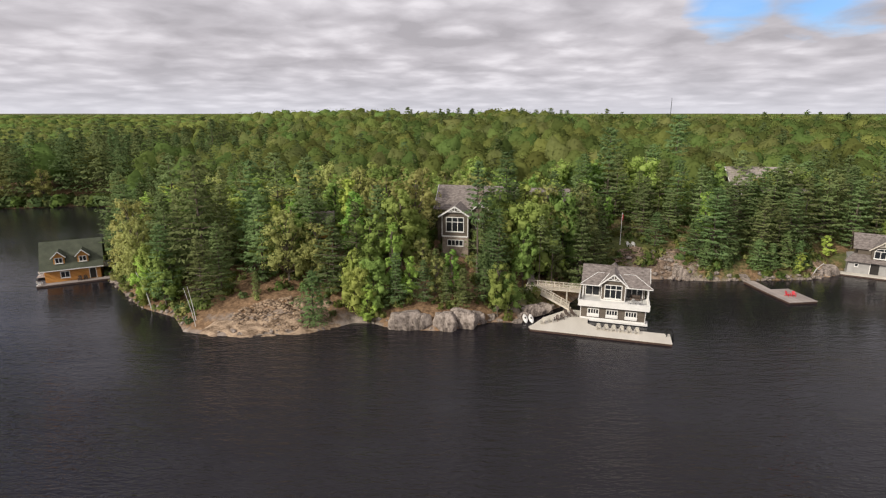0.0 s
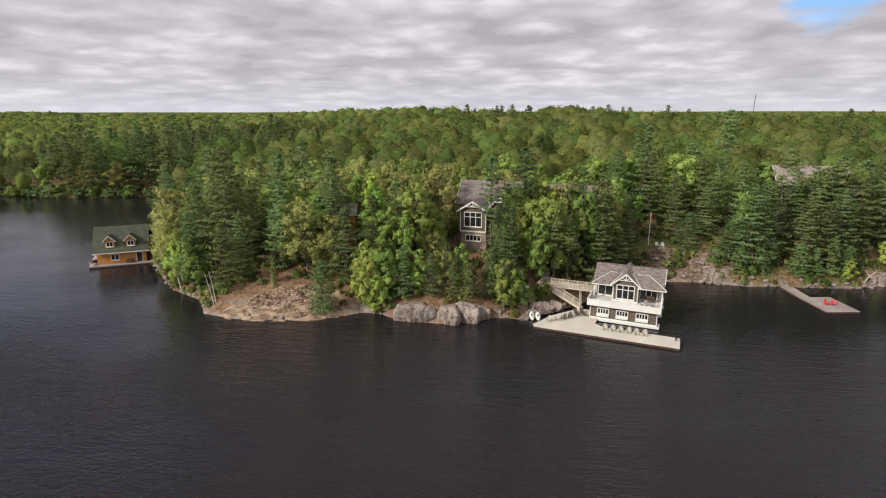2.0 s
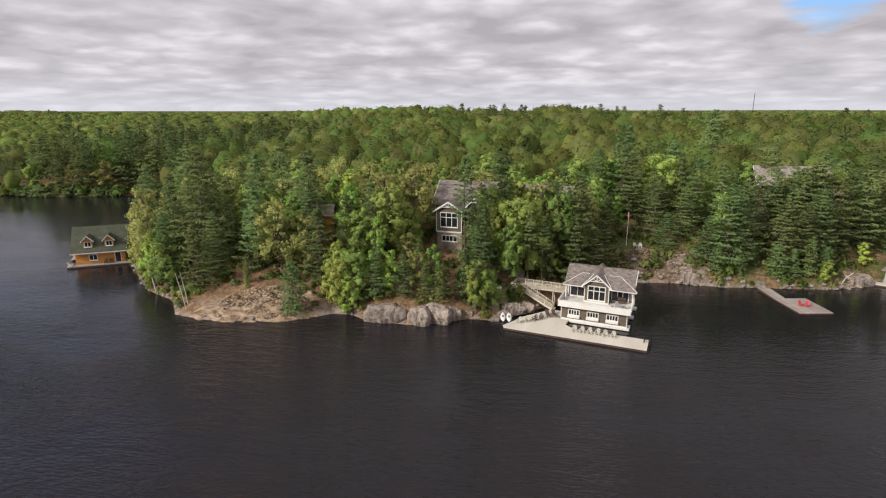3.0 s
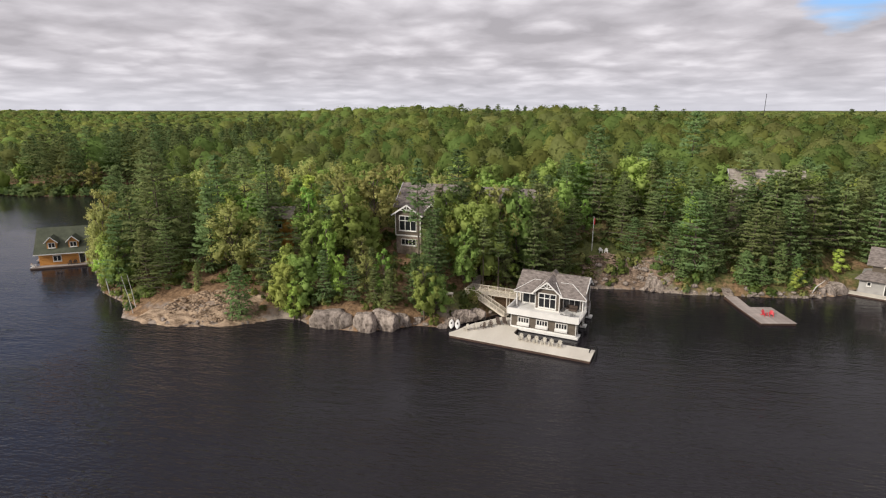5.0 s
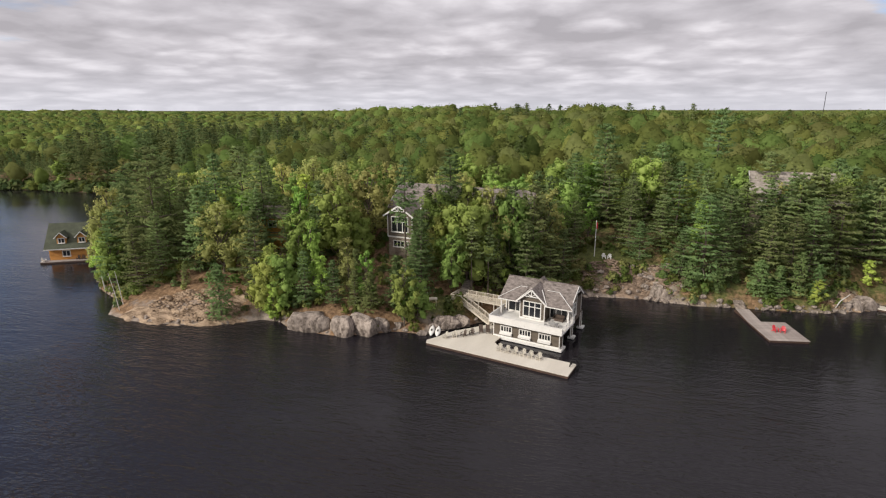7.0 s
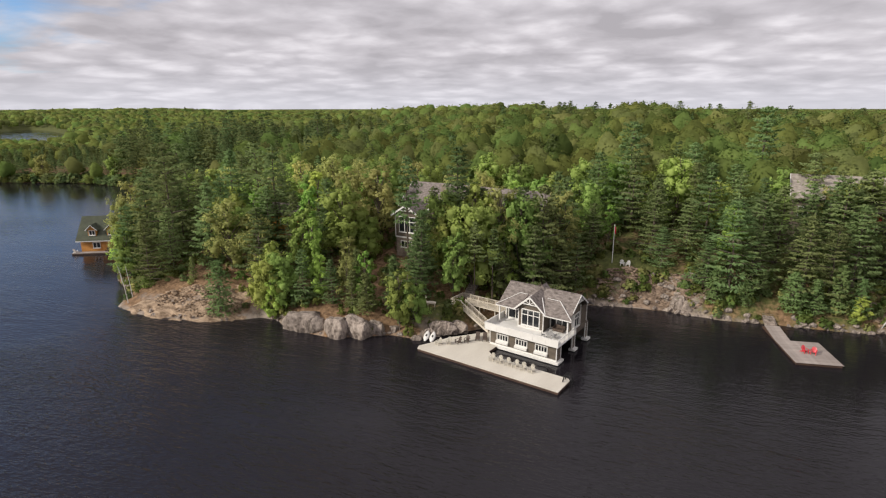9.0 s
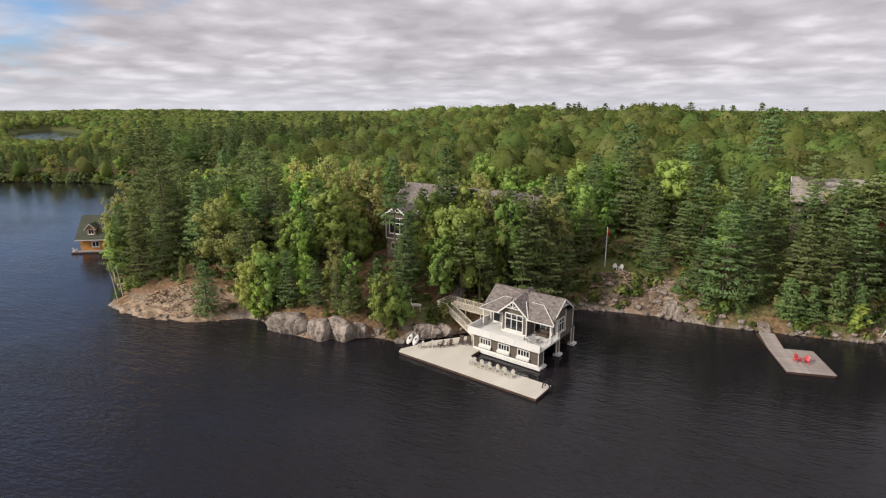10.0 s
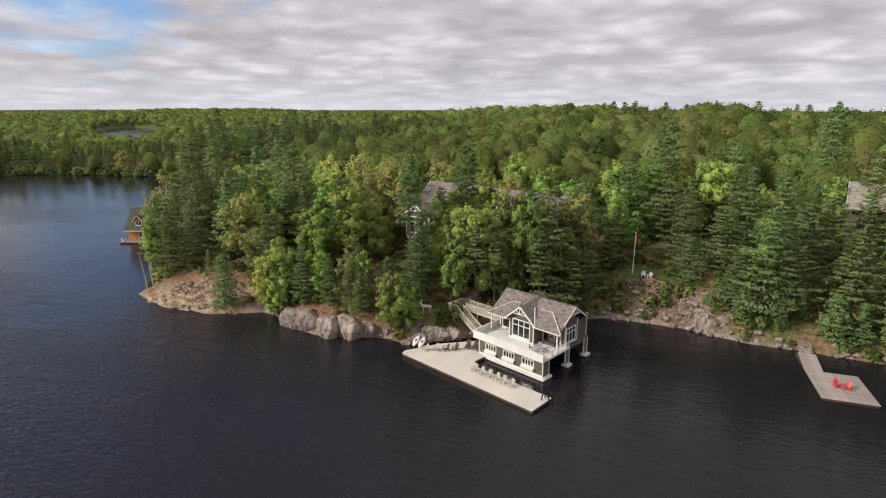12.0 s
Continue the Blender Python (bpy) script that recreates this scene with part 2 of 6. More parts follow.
metal_dark = material("dark_metal", ((0.03, 0.03, 0.03), (0.07, 0.07, 0.07)), 0.4, 2, 20, 0.1, metal=0.8)


def glass_pane():
    m = bpy.data.materials.new("window_glass")
    m.use_nodes = True
    b = m.node_tree.nodes["Principled BSDF"]
    b.inputs["Base Color"].default_value = (0.02, 0.022, 0.025, 1)
    b.inputs["Roughness"].default_value = 0.04
    return m


glass = glass_pane()


def water_surface():
    m = bpy.data.materials.new("lake_water")
    m.use_nodes = True
    t = m.node_tree
    b = t.nodes["Principled BSDF"]
    b.inputs["Base Color"].default_value = (0.0155, 0.0135, 0.0165, 1)
    b.inputs["Roughness"].default_value, b.inputs["IOR"].default_value = 0.06, 1.33
    tc = t.nodes.new("ShaderNodeTexCoord")

    def nz(scale, detail, rot, sx, sy, dist=0.0):
        mp = t.nodes.new("ShaderNodeMapping")
        mp.inputs["Rotation"].default_value = (0, 0, radians(rot))
        mp.inputs["Scale"].default_value = (sx, sy, 1)
        t.links.new(tc.outputs["Object"], mp.inputs["Vector"])
        n = t.nodes.new("ShaderNodeTexNoise")
        n.inputs["Scale"].default_value, n.inputs["Detail"].default_value = scale, detail
        n.inputs["Distortion"].default_value = dist
        t.links.new(mp.outputs[0], n.inputs["Vector"])
        return n.outputs["Fac"]

    def mth(op, a, c):
        n = t.nodes.new("ShaderNodeMath")
        n.operation = op
        for i, v in enumerate((a, c)):
            if isinstance(v, (int, float)):
                n.inputs[i].default_value = v
            else:
                t.links.new(v, n.inputs[i])
        return n.outputs[0]

    ripple = nz(0.46, 3, 38, 0.42, 1.7, 0.4)
    chop = nz(1.9, 3, 25, 0.5, 1.4)
    gust = nz(0.022, 3, 15, 1.0, 1.6)
    mr = t.nodes.new("ShaderNodeMapRange")
    t.links.new(gust, mr.inputs["Value"])
    mr.inputs["From Min"].default_value, mr.inputs["From Max"].default_value = 0.35, 0.65
    mr.inputs["To Min"].default_value, mr.inputs["To Max"].default_value = 0.3, 1.35
    h = mth("MULTIPLY", mth("ADD", ripple, mth("MULTIPLY", chop, 0.75)), mr.outputs[0])
    # the sheltered bay behind the point lies calmer than the open lake
    spot = t.nodes.new("ShaderNodeSeparateXYZ")
    t.links.new(tc.outputs["Object"], spot.inputs[0])

    def span(value, lo, hi, to_lo, to_hi):
        r = t.nodes.new("ShaderNodeMapRange")
        t.links.new(value, r.inputs["Value"])
        for key, v in zip(("From Min", "From Max", "To Min", "To Max"), (lo, hi, to_lo, to_hi)):
            r.inputs[key].default_value = v
        return r.outputs[0]

    sheltered = mth("MULTIPLY", span(spot.outputs[0], -20.0, -60.0, 0.0, 1.0), span(spot.outputs[1], 55.0, 115.0, 0.0, 0.5))
    lee = mth("SUBTRACT", 1.0, span(spot.outputs[1], 50.0, 86.0, 0.0, 0.72))
    windy = mth("MULTIPLY", mth("MULTIPLY", span(spot.outputs[0], 25.0, -30.0, 1.15, 2.0), lee), mth("SUBTRACT", 1.0, sheltered))
    h = mth("MULTIPLY", h, windy)
    bp = t.nodes.new("ShaderNodeBump")
    bp.inputs["Strength"].default_value, bp.inputs["Distance"].default_value = 1.0, 0.25
    t.links.new(h, bp.inputs["Height"])
    t.links.new(bp.outputs[0], b.inputs["Normal"])
    return m


def ground_surface():
    m = bpy.data.materials.new("forest_floor_and_rock")
    m.use_nodes = True
    t = m.node_tree
    b = t.nodes["Principled BSDF"]
    b.inputs["Roughness"].default_value = 0.9
    b.inputs["Specular IOR Level"].default_value = 0.25
    geo = t.nodes.new("ShaderNodeNewGeometry")

    def nz(scale, detail, rough=0.55):
        n = t.nodes.new("ShaderNodeTexNoise")
        n.inputs["Scale"].default_value, n.inputs["Detail"].default_value = scale, detail
        n.inputs["Roughness"].default_value = rough
        t.links.new(geo.outputs["Position"], n.inputs["Vector"])
        return n.outputs["Fac"]

    def ramp2(fac, stops):
        r = t.nodes.new("ShaderNodeValToRGB")
        e = r.color_ramp.elements
        e[0].position, e[0].color = stops[0][0], (*stops[0][1], 1)
        e[1].position, e[1].color = stops[-1][0], (*stops[-1][1], 1)
        for p, c in stops[1:-1]:
            e.new(p).color = (*c, 1)
        t.links.new(fac, r.inputs[0])
        return r.outputs[0]

    fine, broad = nz(1.6, 6, 0.65), nz(0.28, 4)
    soil = ramp2(fine, ((0.3, (0.085, 0.050, 0.028)), (0.5, (0.22, 0.135, 0.075)), (0.72, (0.38, 0.25, 0.145))))
    stone = ramp2(nz(0.9, 8, 0.7), ((0.3, (0.085, 0.07, 0.055)), (0.48, (0.27, 0.22, 0.18)), (0.7, (0.43, 0.36, 0.30))))
    grass = ramp2(fine, ((0.3, (0.05, 0.060, 0.018)), (0.7, (0.15, 0.16, 0.05))))
    at = t.nodes.new("ShaderNodeAttribute")
    at.attribute_name = "cover"
    sp = t.nodes.new("ShaderNodeSeparateXYZ")
    t.links.new(at.outputs["Vector"], sp.inputs[0])

    def blend(a, c, share, width=0.12):
        mt = t.nodes.new("ShaderNodeMath")
        mt.operation = "MULTIPLY_ADD"
        t.links.new(broad, mt.inputs[0])
        mt.inputs[1].default_value = -1.0
        t.links.new(share, mt.inputs[2])
        nf = t.nodes.new("ShaderNodeMath")
        nf.operation = "MULTIPLY_ADD"
        t.links.new(fine, nf.inputs[0])
        nf.inputs[1].default_value = -0.35
        t.links.new(mt.outputs[0], nf.inputs[2])
        mr = t.nodes.new("ShaderNodeMapRange")
        t.links.new(nf.outputs[0], mr.inputs["Value"])
        mr.inputs["From Min"].default_value, mr.inputs["From Max"].default_value = -0.18 - width, -0.18 + width
        x = t.nodes.new("ShaderNodeMix")
        x.data_type = "RGBA"
        t.links.new(mr.outputs[0], x.inputs["Factor"])
        t.links.new(a, x.inputs["A"])
        t.links.new(c, x.inputs["B"])
        return x.outputs["Result"]

    col = blend(soil, grass, sp.outputs[1])
    col = blend(col, stone, sp.outputs[0])
    t.links.new(col, b.inputs["Base Color"])
    bp = t.nodes.new("ShaderNodeBump")
    bp.inputs["Strength"].default_value, bp.inputs["Distance"].default_value = 0.8, 0.25
    t.links.new(fine, bp.inputs["Height"])
    t.links.new(bp.outputs[0], b.inputs["Normal"])
    return m


# ---------- building helpers ----------
def part(name, bm, mat, parent=None, label="", smooth=False):
    """Links a bmesh as one mesh object, under a thing or a part when given."""
    me = bpy.data.meshes.new(name)
    bm.to_mesh(me)
    bm.free()
    me.materials.append(mat)
    if smooth:
        for p in me.polygons:
            p.use_smooth = True
    ob = new(name, me)
    ob.parent = parent
    if label:
        ob["label"] = label
    return ob


def share(name, ob, m, parent):
    """Another object on the same mesh, at pose m under its parent."""
    o = new(name, ob.data)
    o.parent = parent
    o.matrix_basis = m
    return o


def thing(name, m, label, category, group="", kind=""):
    ob = new(name)
    ob.empty_display_size = 0.3
    ob.matrix_world = m
    return tagged(ob, label, category, group, kind)


def box(x0, y0, z0, x1, y1, z1, bm=None, bevel=0.0, m=None):
    bm = bm or bmesh.new()
    r = bmesh.ops.create_cube(bm, size=1)
    mat = Matrix.LocRotScale(((x0 + x1) / 2, (y0 + y1) / 2, (z0 + z1) / 2), None, (x1 - x0, y1 - y0, z1 - z0))
    bmesh.ops.transform(bm, matrix=(m @ mat) if m else mat, verts=r["verts"])
    if bevel:
        edges = {e for v in r["verts"] for e in v.link_edges}
        bmesh.ops.bevel(bm, geom=list(edges), offset=bevel, segments=1, affect="EDGES")
    return bm


def bar(a, b, w, h=None, bm=None):
    """A square bar from a to b."""
    bm = bm or bmesh.new()
    a, b = Vector(a), Vector(b)
    d = b - a
    q = d.to_track_quat("X", "Z").to_matrix().to_4x4()
    r = bmesh.ops.create_cube(bm, size=1)
    bmesh.ops.transform(bm, matrix=Matrix.Translation((a + b) / 2) @ q @ Matrix.Diagonal((d.length, w, h or w, 1)), verts=r["verts"])
    return bm


def tube(pts, radii, sides=7, bm=None):
    bm = bm or bmesh.new()
    rings = []
    for i, (p, r) in enumerate(zip(pts, radii)):
        p = Vector(p)
        d = (Vector(pts[min(i + 1, len(pts) - 1)]) - Vector(pts[max(i - 1, 0)])).normalized()
        q = d.to_track_quat("Z", "X")
        rings.append([bm.verts.new(p + q @ Vector((r * math.cos(k * math.tau / sides), r * math.sin(k * math.tau / sides), 0))) for k in range(sides)])
    for a, b in zip(rings, rings[1:]):
        for k in range(sides):
            bm.faces.new((a[k], a[(k + 1) % sides], b[(k + 1) % sides], b[k]))
    bm.faces.new(rings[-1])
    bm.faces.new(list(reversed(rings[0])))
    return bm


def slab(corners, thick, bm=None):
    """A roof plane or panel: the outline given, thickened downwards."""
    bm = bm or bmesh.new()
    top = [bm.verts.new(Vector(c)) for c in corners]
    low_ = [bm.verts.new(Vector(c) - Vector((0, 0, thick))) for c in corners]
    n = len(top)
    bm.faces.new(top)
    bm.faces.new(list(reversed(low_)))
    for i in range(n):
        bm.faces.new((top[i], low_[i], low_[(i + 1) % n], top[(i + 1) % n]))
    bmesh.ops.recalc_face_normals(bm, faces=bm.faces)
    return bm


def prism(outline, y0, y1, bm=None):
    """An outline in x, z pushed from y0 to y1."""
    bm = bm or bmesh.new()
    a = [bm.verts.new((x, y0, z)) for x, z in outline]
    b = [bm.verts.new((x, y1, z)) for x, z in outline]
    n = len(a)
    bm.faces.new(a)
    bm.faces.new(list(reversed(b)))
    for i in range(n):
        bm.faces.new((a[i], b[i], b[(i + 1) % n], a[(i + 1) % n]))
    bmesh.ops.recalc_face_normals(bm, faces=bm.faces)
    return bm


# ---------- ground and water ----------
WEST = [(-900, -300), (-420, -60), (-330, 60), (-305, 120), (-288, 174), (-265, 191), (-236, 202), (-207, 209), (-185, 206), (-165, 209), (-148, 214), (-132, 212), (-115, 195), (-100, 165),
        (-92, 140), (-86, 124), (-76.5, 114.4), (-71.4, 108.5), (-61.9, 98), (-53, 92.9), (-48.5, 86)]
FRONT = [(-43, 84.3), (-38, 84), (-32, 84.6), (-28.6, 85), (-22.4, 88), (-20.2, 89.7), (-16.6, 89.6), (-13.4, 87.0), (-7.5, 86.2), (-4.6, 85.8), (0.3, 87.6), (4.5, 89.8),
         (9.5, 89.4), (12.5, 92.0), (16.5, 95.6), (20.5, 99), (24, 104), (29, 110), (33.6, 113.9)]
EAST = [(41, 114.8), (46.6, 115.2), (51, 113.8), (56, 113.2), (61.5, 113.5), (67, 113.5), (73, 113.6), (79, 114.4), (84, 116.5), (89, 120.5), (100, 122.5), (130, 119), (180, 130),
        (320, 140), (700, 100), (1500, -300)]
SHORE = np.array(WEST + FRONT + EAST + [(5000, 200), (5000, 6000), (-6000, 6000), (-6000, -600)], float)


def shore_distance(px, py):
    """Metres from the shoreline: positive on land."""
    px, py = np.atleast_1d(np.asarray(px, float)), np.atleast_1d(np.asarray(py, float))
    best, inside = np.full(px.shape, 1e9), np.zeros(px.shape, bool)
    n = len(SHORE)
    for i in range(n):
        (ax, ay), (bx, by) = SHORE[i], SHORE[(i + 1) % n]
        dx, dy = bx - ax, by - ay
        s = np.clip(((px - ax) * dx + (py - ay) * dy) / (dx * dx + dy * dy), 0, 1)
        best = np.minimum(best, np.hypot(px - ax - s * dx, py - ay - s * dy))
        if ay != by:
            inside ^= ((ay > py) != (by > py)) & (px < dx * (py - ay) / (by - ay) + ax)
    return np.where(inside, best, -best)


def ease(x, a, b):
    s = np.clip((x - a) / (b - a), 0, 1)
    return s * s * (3 - 2 * s)


def height(px, py):
    px, py = np.atleast_1d(np.asarray(px, float)), np.atleast_1d(np.asarray(py, float))
    d = shore_distance(px, py)
    rise = 0.7 + 1.3 * ease(px, -110, -80) + 0.7 * ease(px, -24, -14) + 3.6 * ease(px, 26, 36) - 2.2 * ease(px, 54, 66)
    west = ease(px, -310, -150)
    dd = np.maximum(d, 0)
    land = rise * (1 - np.exp(-dd / 4.0)) + 0.165 * np.minimum(dd, 32) * (0.35 + 0.65 * west)
    land += 0.066 * np.clip(dd - 32, 0, 150) * west * (0.72 + 0.28 * ease(px, -140, -20))
    land += 2.4 * np.exp(-(((px + 10) / 130) ** 2 + ((py - 350) / 100) ** 2)) - 1.8 * np.exp(-(((px - 150) / 110) ** 2 + ((py - 320) / 130) ** 2))
    far = ease(np.hypot(px, py), 560, 1300)
    land += 10.0 * np.exp(-(((px + 130) / 170) ** 2 + ((py - 530) / 110) ** 2))
    land = land * (1 - far) + (4 + 2 * np.sin(px / 310) * np.cos(py / 270) + 16 * np.exp(-(((px + 1150) / 420) ** 2 + ((py - 1050) / 420) ** 2))) * far
    wob = 0.5 * np.sin(px * 0.35 + 1.1 * np.sin(py * 0.23)) * np.cos(py * 0.41 + 0.8 * np.sin(px * 0.19)) + 0.22 * np.sin(px * 1.3 + py * 0.7) * np.sin(py * 1.1 - px * 0.5)
    land += wob * np.clip(dd / 4, 0, 1) * (1 - 0.7 * far)
    pond = np.hypot(((px + 637) * -0.826 + (py - 490) * 0.564) / 300, ((px + 637) * 0.564 + (py - 490) * 0.826) / 48)
    dip = 1 - ease(pond, 0.8, 1.0)
    land = land * (1 - dip) - 2.5 * dip
    return np.where(d > 0, land + 0.02, np.maximum(0.4 * d, -7))


def ground(x, y):
    return float(height(x, y)[0])


def spaced(a, b, step, far_a, far_b, grow=1.075):
    mid_ = list(np.arange(a, b + step / 2, step))
    left, s = [a], step
    while left[-1] > far_a:
        s *= grow
        left.append(left[-1] - s)
    right, s = [mid_[-1]], step
    while right[-1] < far_b:
        s *= grow
        right.append(right[-1] + s)
    return np.array(left[:0:-1] + mid_ + right[1:])


def build_ground():
    xs, ys = spaced(-95, 100, 0.9, -5200, 4800), spaced(82, 128, 0.9, -1500, 5200)
    # closer lines round the far pond
    xs = np.sort(np.concatenate([xs[(xs < -1000) | (xs > -380)], np.arange(-1000, -380, 11.0)]))
    ys = np.sort(np.concatenate([ys[(ys < 300) | (ys > 760)], np.arange(300, 760, 11.0)]))
    gx, gy = np.meshgrid(xs, ys)
    px, py = gx.ravel(), gy.ravel()
    z, d = height(px, py), shore_distance(px, py)
    for i in np.nonzero((d > -3) & (d < 22) & (np.abs(px) < 110))[0]:
        f = noise.fractal(Vector((px[i] * 0.22, py[i] * 0.22, 3.7)), 1.0, 2.0, 4)
        ridge_ = abs(noise.noise(Vector((px[i] * 0.16 + 9, py[i] * 0.4, 1.3))))
        z[i] += (0.45 * f - 0.5 * max(0, 0.22 - ridge_)) * min(1, max(0, d[i] + 0.4) / 2.5)
    nx, ny = len(xs), len(ys)
    me = bpy.data.meshes.new("ground")
    idx = np.arange(nx * ny).reshape(ny, nx)
    quads = np.stack([idx[:-1, :-1], idx[:-1, 1:], idx[1:, 1:], idx[1:, :-1]], -1).reshape(-1, 4)
    fill_mesh(me, np.stack([px, py, z], -1), quads)
    me.polygons.foreach_set("use_smooth", np.ones(len(quads), bool))
    # share of bare rock and of grass
    point = np.exp(-(((px + 31) / 15) ** 2 + ((py - 87) / 5.5) ** 2))
    rock = np.where(d < 0.6, 0.45, 0.18) * (d < 5) + 0.48 * point * (d < 9)
    rock += 0.5 * np.exp(-(((px - 45) / 9) ** 2 + ((py - 116) / 4.5) ** 2)) + 0.4 * np.exp(-(((px - 84) / 7) ** 2 + ((py - 118) / 4) ** 2))
    grass = 0.32 + 0.3 * np.exp(-(((px - 39) / 6) ** 2 + ((py - 121) / 4) ** 2)) + 0.2 * (px > 30)
    grass += 0.5 * np.exp(-(((px - 11) / 5) ** 2 + ((py - 96) / 3.5) ** 2))
    rock += 0.45 * np.exp(-(((px - 13) / 5) ** 2 + ((py - 92.5) / 2.6) ** 2))
    grass -= 0.4 * np.exp(-(((px + 30) / 30) ** 2 + ((py - 92) / 9) ** 2))
    grass = np.where(d > 40, 1.3, grass)
    rock = np.where(d > 40, 0.0, rock)
    a = me.attributes.new("cover", "FLOAT_VECTOR", "POINT")
    a.data.foreach_set("vector", np.stack([rock, grass, grass * 0], -1).astype(np.float32).ravel())
    me.materials.append(ground_surface())
    tagged(new("ground", me), "brown needle-strewn forest floor with bare granite at the shore", "ground", kind="structure")


def fill_mesh(me, verts, faces):
    """Fills a mesh from arrays; all faces have the same number of corners."""
    n, k = faces.shape
    me.vertices.add(len(verts))
    me.vertices.foreach_set("co", np.asarray(verts, np.float32).ravel())
    me.loops.add(n * k)
    me.loops.foreach_set("vertex_index", faces.astype(np.int32).ravel())
    me.polygons.add(n)
    me.polygons.foreach_set("loop_start", np.arange(0, n * k, k, dtype=np.int32))
    me.update(calc_edges=True)


build_ground()
wm = bmesh.new()
bmesh.ops.create_grid(wm, x_segments=1, y_segments=1, size=6000)
lake = part("water", wm, water_surface())
tagged(lake, "dark rippled lake water reflecting a cloudy sky", "lake", kind="structure")


# ---------- trees ----------
def cards(centres, normals, size, rng, aspect=0.7, wild=0.6, along_=None):
    """A small leaf or needle clump at each centre: four-cornered, facing roughly along its normal.
    Columns 3 to 5 hold the normal of the clump that it belongs to, so that crowns shade as soft masses."""
    n = len(centres)
    nor = normals / (np.linalg.norm(normals, axis=1, keepdims=True) + 1e-6) + wild * rng.normal(size=(n, 3))
    nor /= np.linalg.norm(nor, axis=1, keepdims=True)
    a = np.cross(nor, rng.normal(size=(n, 3)))
    if along_ is not None:
        a = along_ + 0.35 * rng.normal(size=(n, 3))
        a -= nor * (a * nor).sum(1, keepdims=True)
    a /= np.linalg.norm(a, axis=1, keepdims=True)
    b = np.cross(nor, a)
    s = (size * rng.uniform(0.6, 1.3, n))[:, None]
    k = rng.uniform(-0.25, 0.25, (n, 1))
    v = np.stack([centres + a * s, centres + b * s * aspect + a * s * k, centres - a * s * 0.9, centres - b * s * aspect], 1)
    soft_n = normals / (np.linalg.norm(normals, axis=1, keepdims=True) + 1e-6) + 0.22 * rng.normal(size=(n, 3))
    soft_n /= np.linalg.norm(soft_n, axis=1, keepdims=True)
    return np.concatenate([v.reshape(-1, 3), np.repeat(soft_n, 4, axis=0)], 1)


def pine_shape(seed, h, spread_, whorl=0.55, tufts=13, size=0.44, bare=0.10, narrow=1.0):
    """White pine: tiers of flat feathery plumes, longer to one side. Returns card corners, bough paths."""
    rng = np.random.default_rng(seed)
    pts, nor, way, boughs = [], [], [], []
    z, lean = h * bare, rng.uniform(0, math.tau)
    while z < h * 0.985:
        f = (z / h - bare) / (1 - bare)
        reach = spread_ * narrow * (1 - f) ** 0.68 * (0.62 + 0.38 * min(1, f * 5 + 0.3)) * rng.uniform(0.52, 1.2) + 0.25
        count_ = rng.integers(5, 8)
        first = rng.uniform(0, math.tau)
        for k in range(count_):
            az = first + k * math.tau / count_ + rng.uniform(-0.35, 0.35)
            r = reach * rng.uniform(0.62, 1.15) * (1 + 0.16 * math.cos(az - lean))
            lift = 0.34 * f + rng.uniform(-0.10, 0.12) - 0.06 * (1 - f)
            n = max(4, int(tufts * (0.3 + 0.7 * r / spread_)))
            s = np.sqrt(rng.uniform(0.04, 1.0, n))
            twig = np.sign(rng.normal(size=n)) * rng.uniform(0, 1, n) ** 0.7
            side = twig * r * (0.10 + 0.26 * np.sin(math.pi * np.clip(s, 0, 0.96)))
            zz = z + lift * r * s + 0.10 * r * s ** 3 - 0.08 * np.abs(side) + rng.normal(0, 0.07, n)
            ca, sa = math.cos(az), math.sin(az)
            pts.append(np.stack([ca * r * s - sa * side, sa * r * s + ca * side, zz], -1))
            nor.append(np.tile((0.62 * ca, 0.62 * sa, 0.9), (n, 1)))
            way.append(np.stack([ca - sa * side / (0.4 * r), sa + ca * side / (0.4 * r), np.full(n, lift + 0.12)], -1))
            boughs.append(((0, 0, z), (ca * r * 0.8, sa * r * 0.8, z + lift * r * 0.8), 0.022 * r + 0.02))
        z += whorl * rng.uniform(0.7, 1.35) * (1.15 - 0.4 * f)
    tip = np.array([(0, 0, h - 0.1), (0, 0, h - 0.35), (0.1, 0, h - 0.5)])
    pts.append(tip)
    nor.append(np.tile((0, 0.3, 1.0), (3, 1)))
    way.append(np.tile((0.1, 0.1, 1.0), (3, 1)))
    v = cards(np.concatenate(pts), np.concatenate(nor), size, rng, 0.30, 0.34, np.concatenate(way))
    return v, boughs


CUBE = np.array([(x, y, z) for x in (-1, 1) for y in (-1, 1) for z in (-1, 1)], float)
CUBE_QUADS = np.array([(0, 1, 3, 2), (4, 6, 7, 5), (0, 4, 5, 1), (2, 3, 7, 6), (1, 5, 7, 3)])


def inner_mass(cen, half, rng):
    """Dense inner foliage of each lobe, under the outer leaves."""
    out = []
    for c, r in zip(cen, half):
        q = np.array(Euler((rng.uniform(-0.4, 0.4), rng.uniform(-0.4, 0.4), rng.uniform(0, 3))).to_matrix())
        k = (CUBE * rng.uniform(0.8, 1.15, (8, 1))) @ q.T
        n = k / np.linalg.norm(k, axis=1, keepdims=True) + (0, 0, 0.3)
        out.append(np.concatenate([k[CUBE_QUADS.ravel()] * r + c, n[CUBE_QUADS.ravel()]], 1))
    return np.concatenate(out)


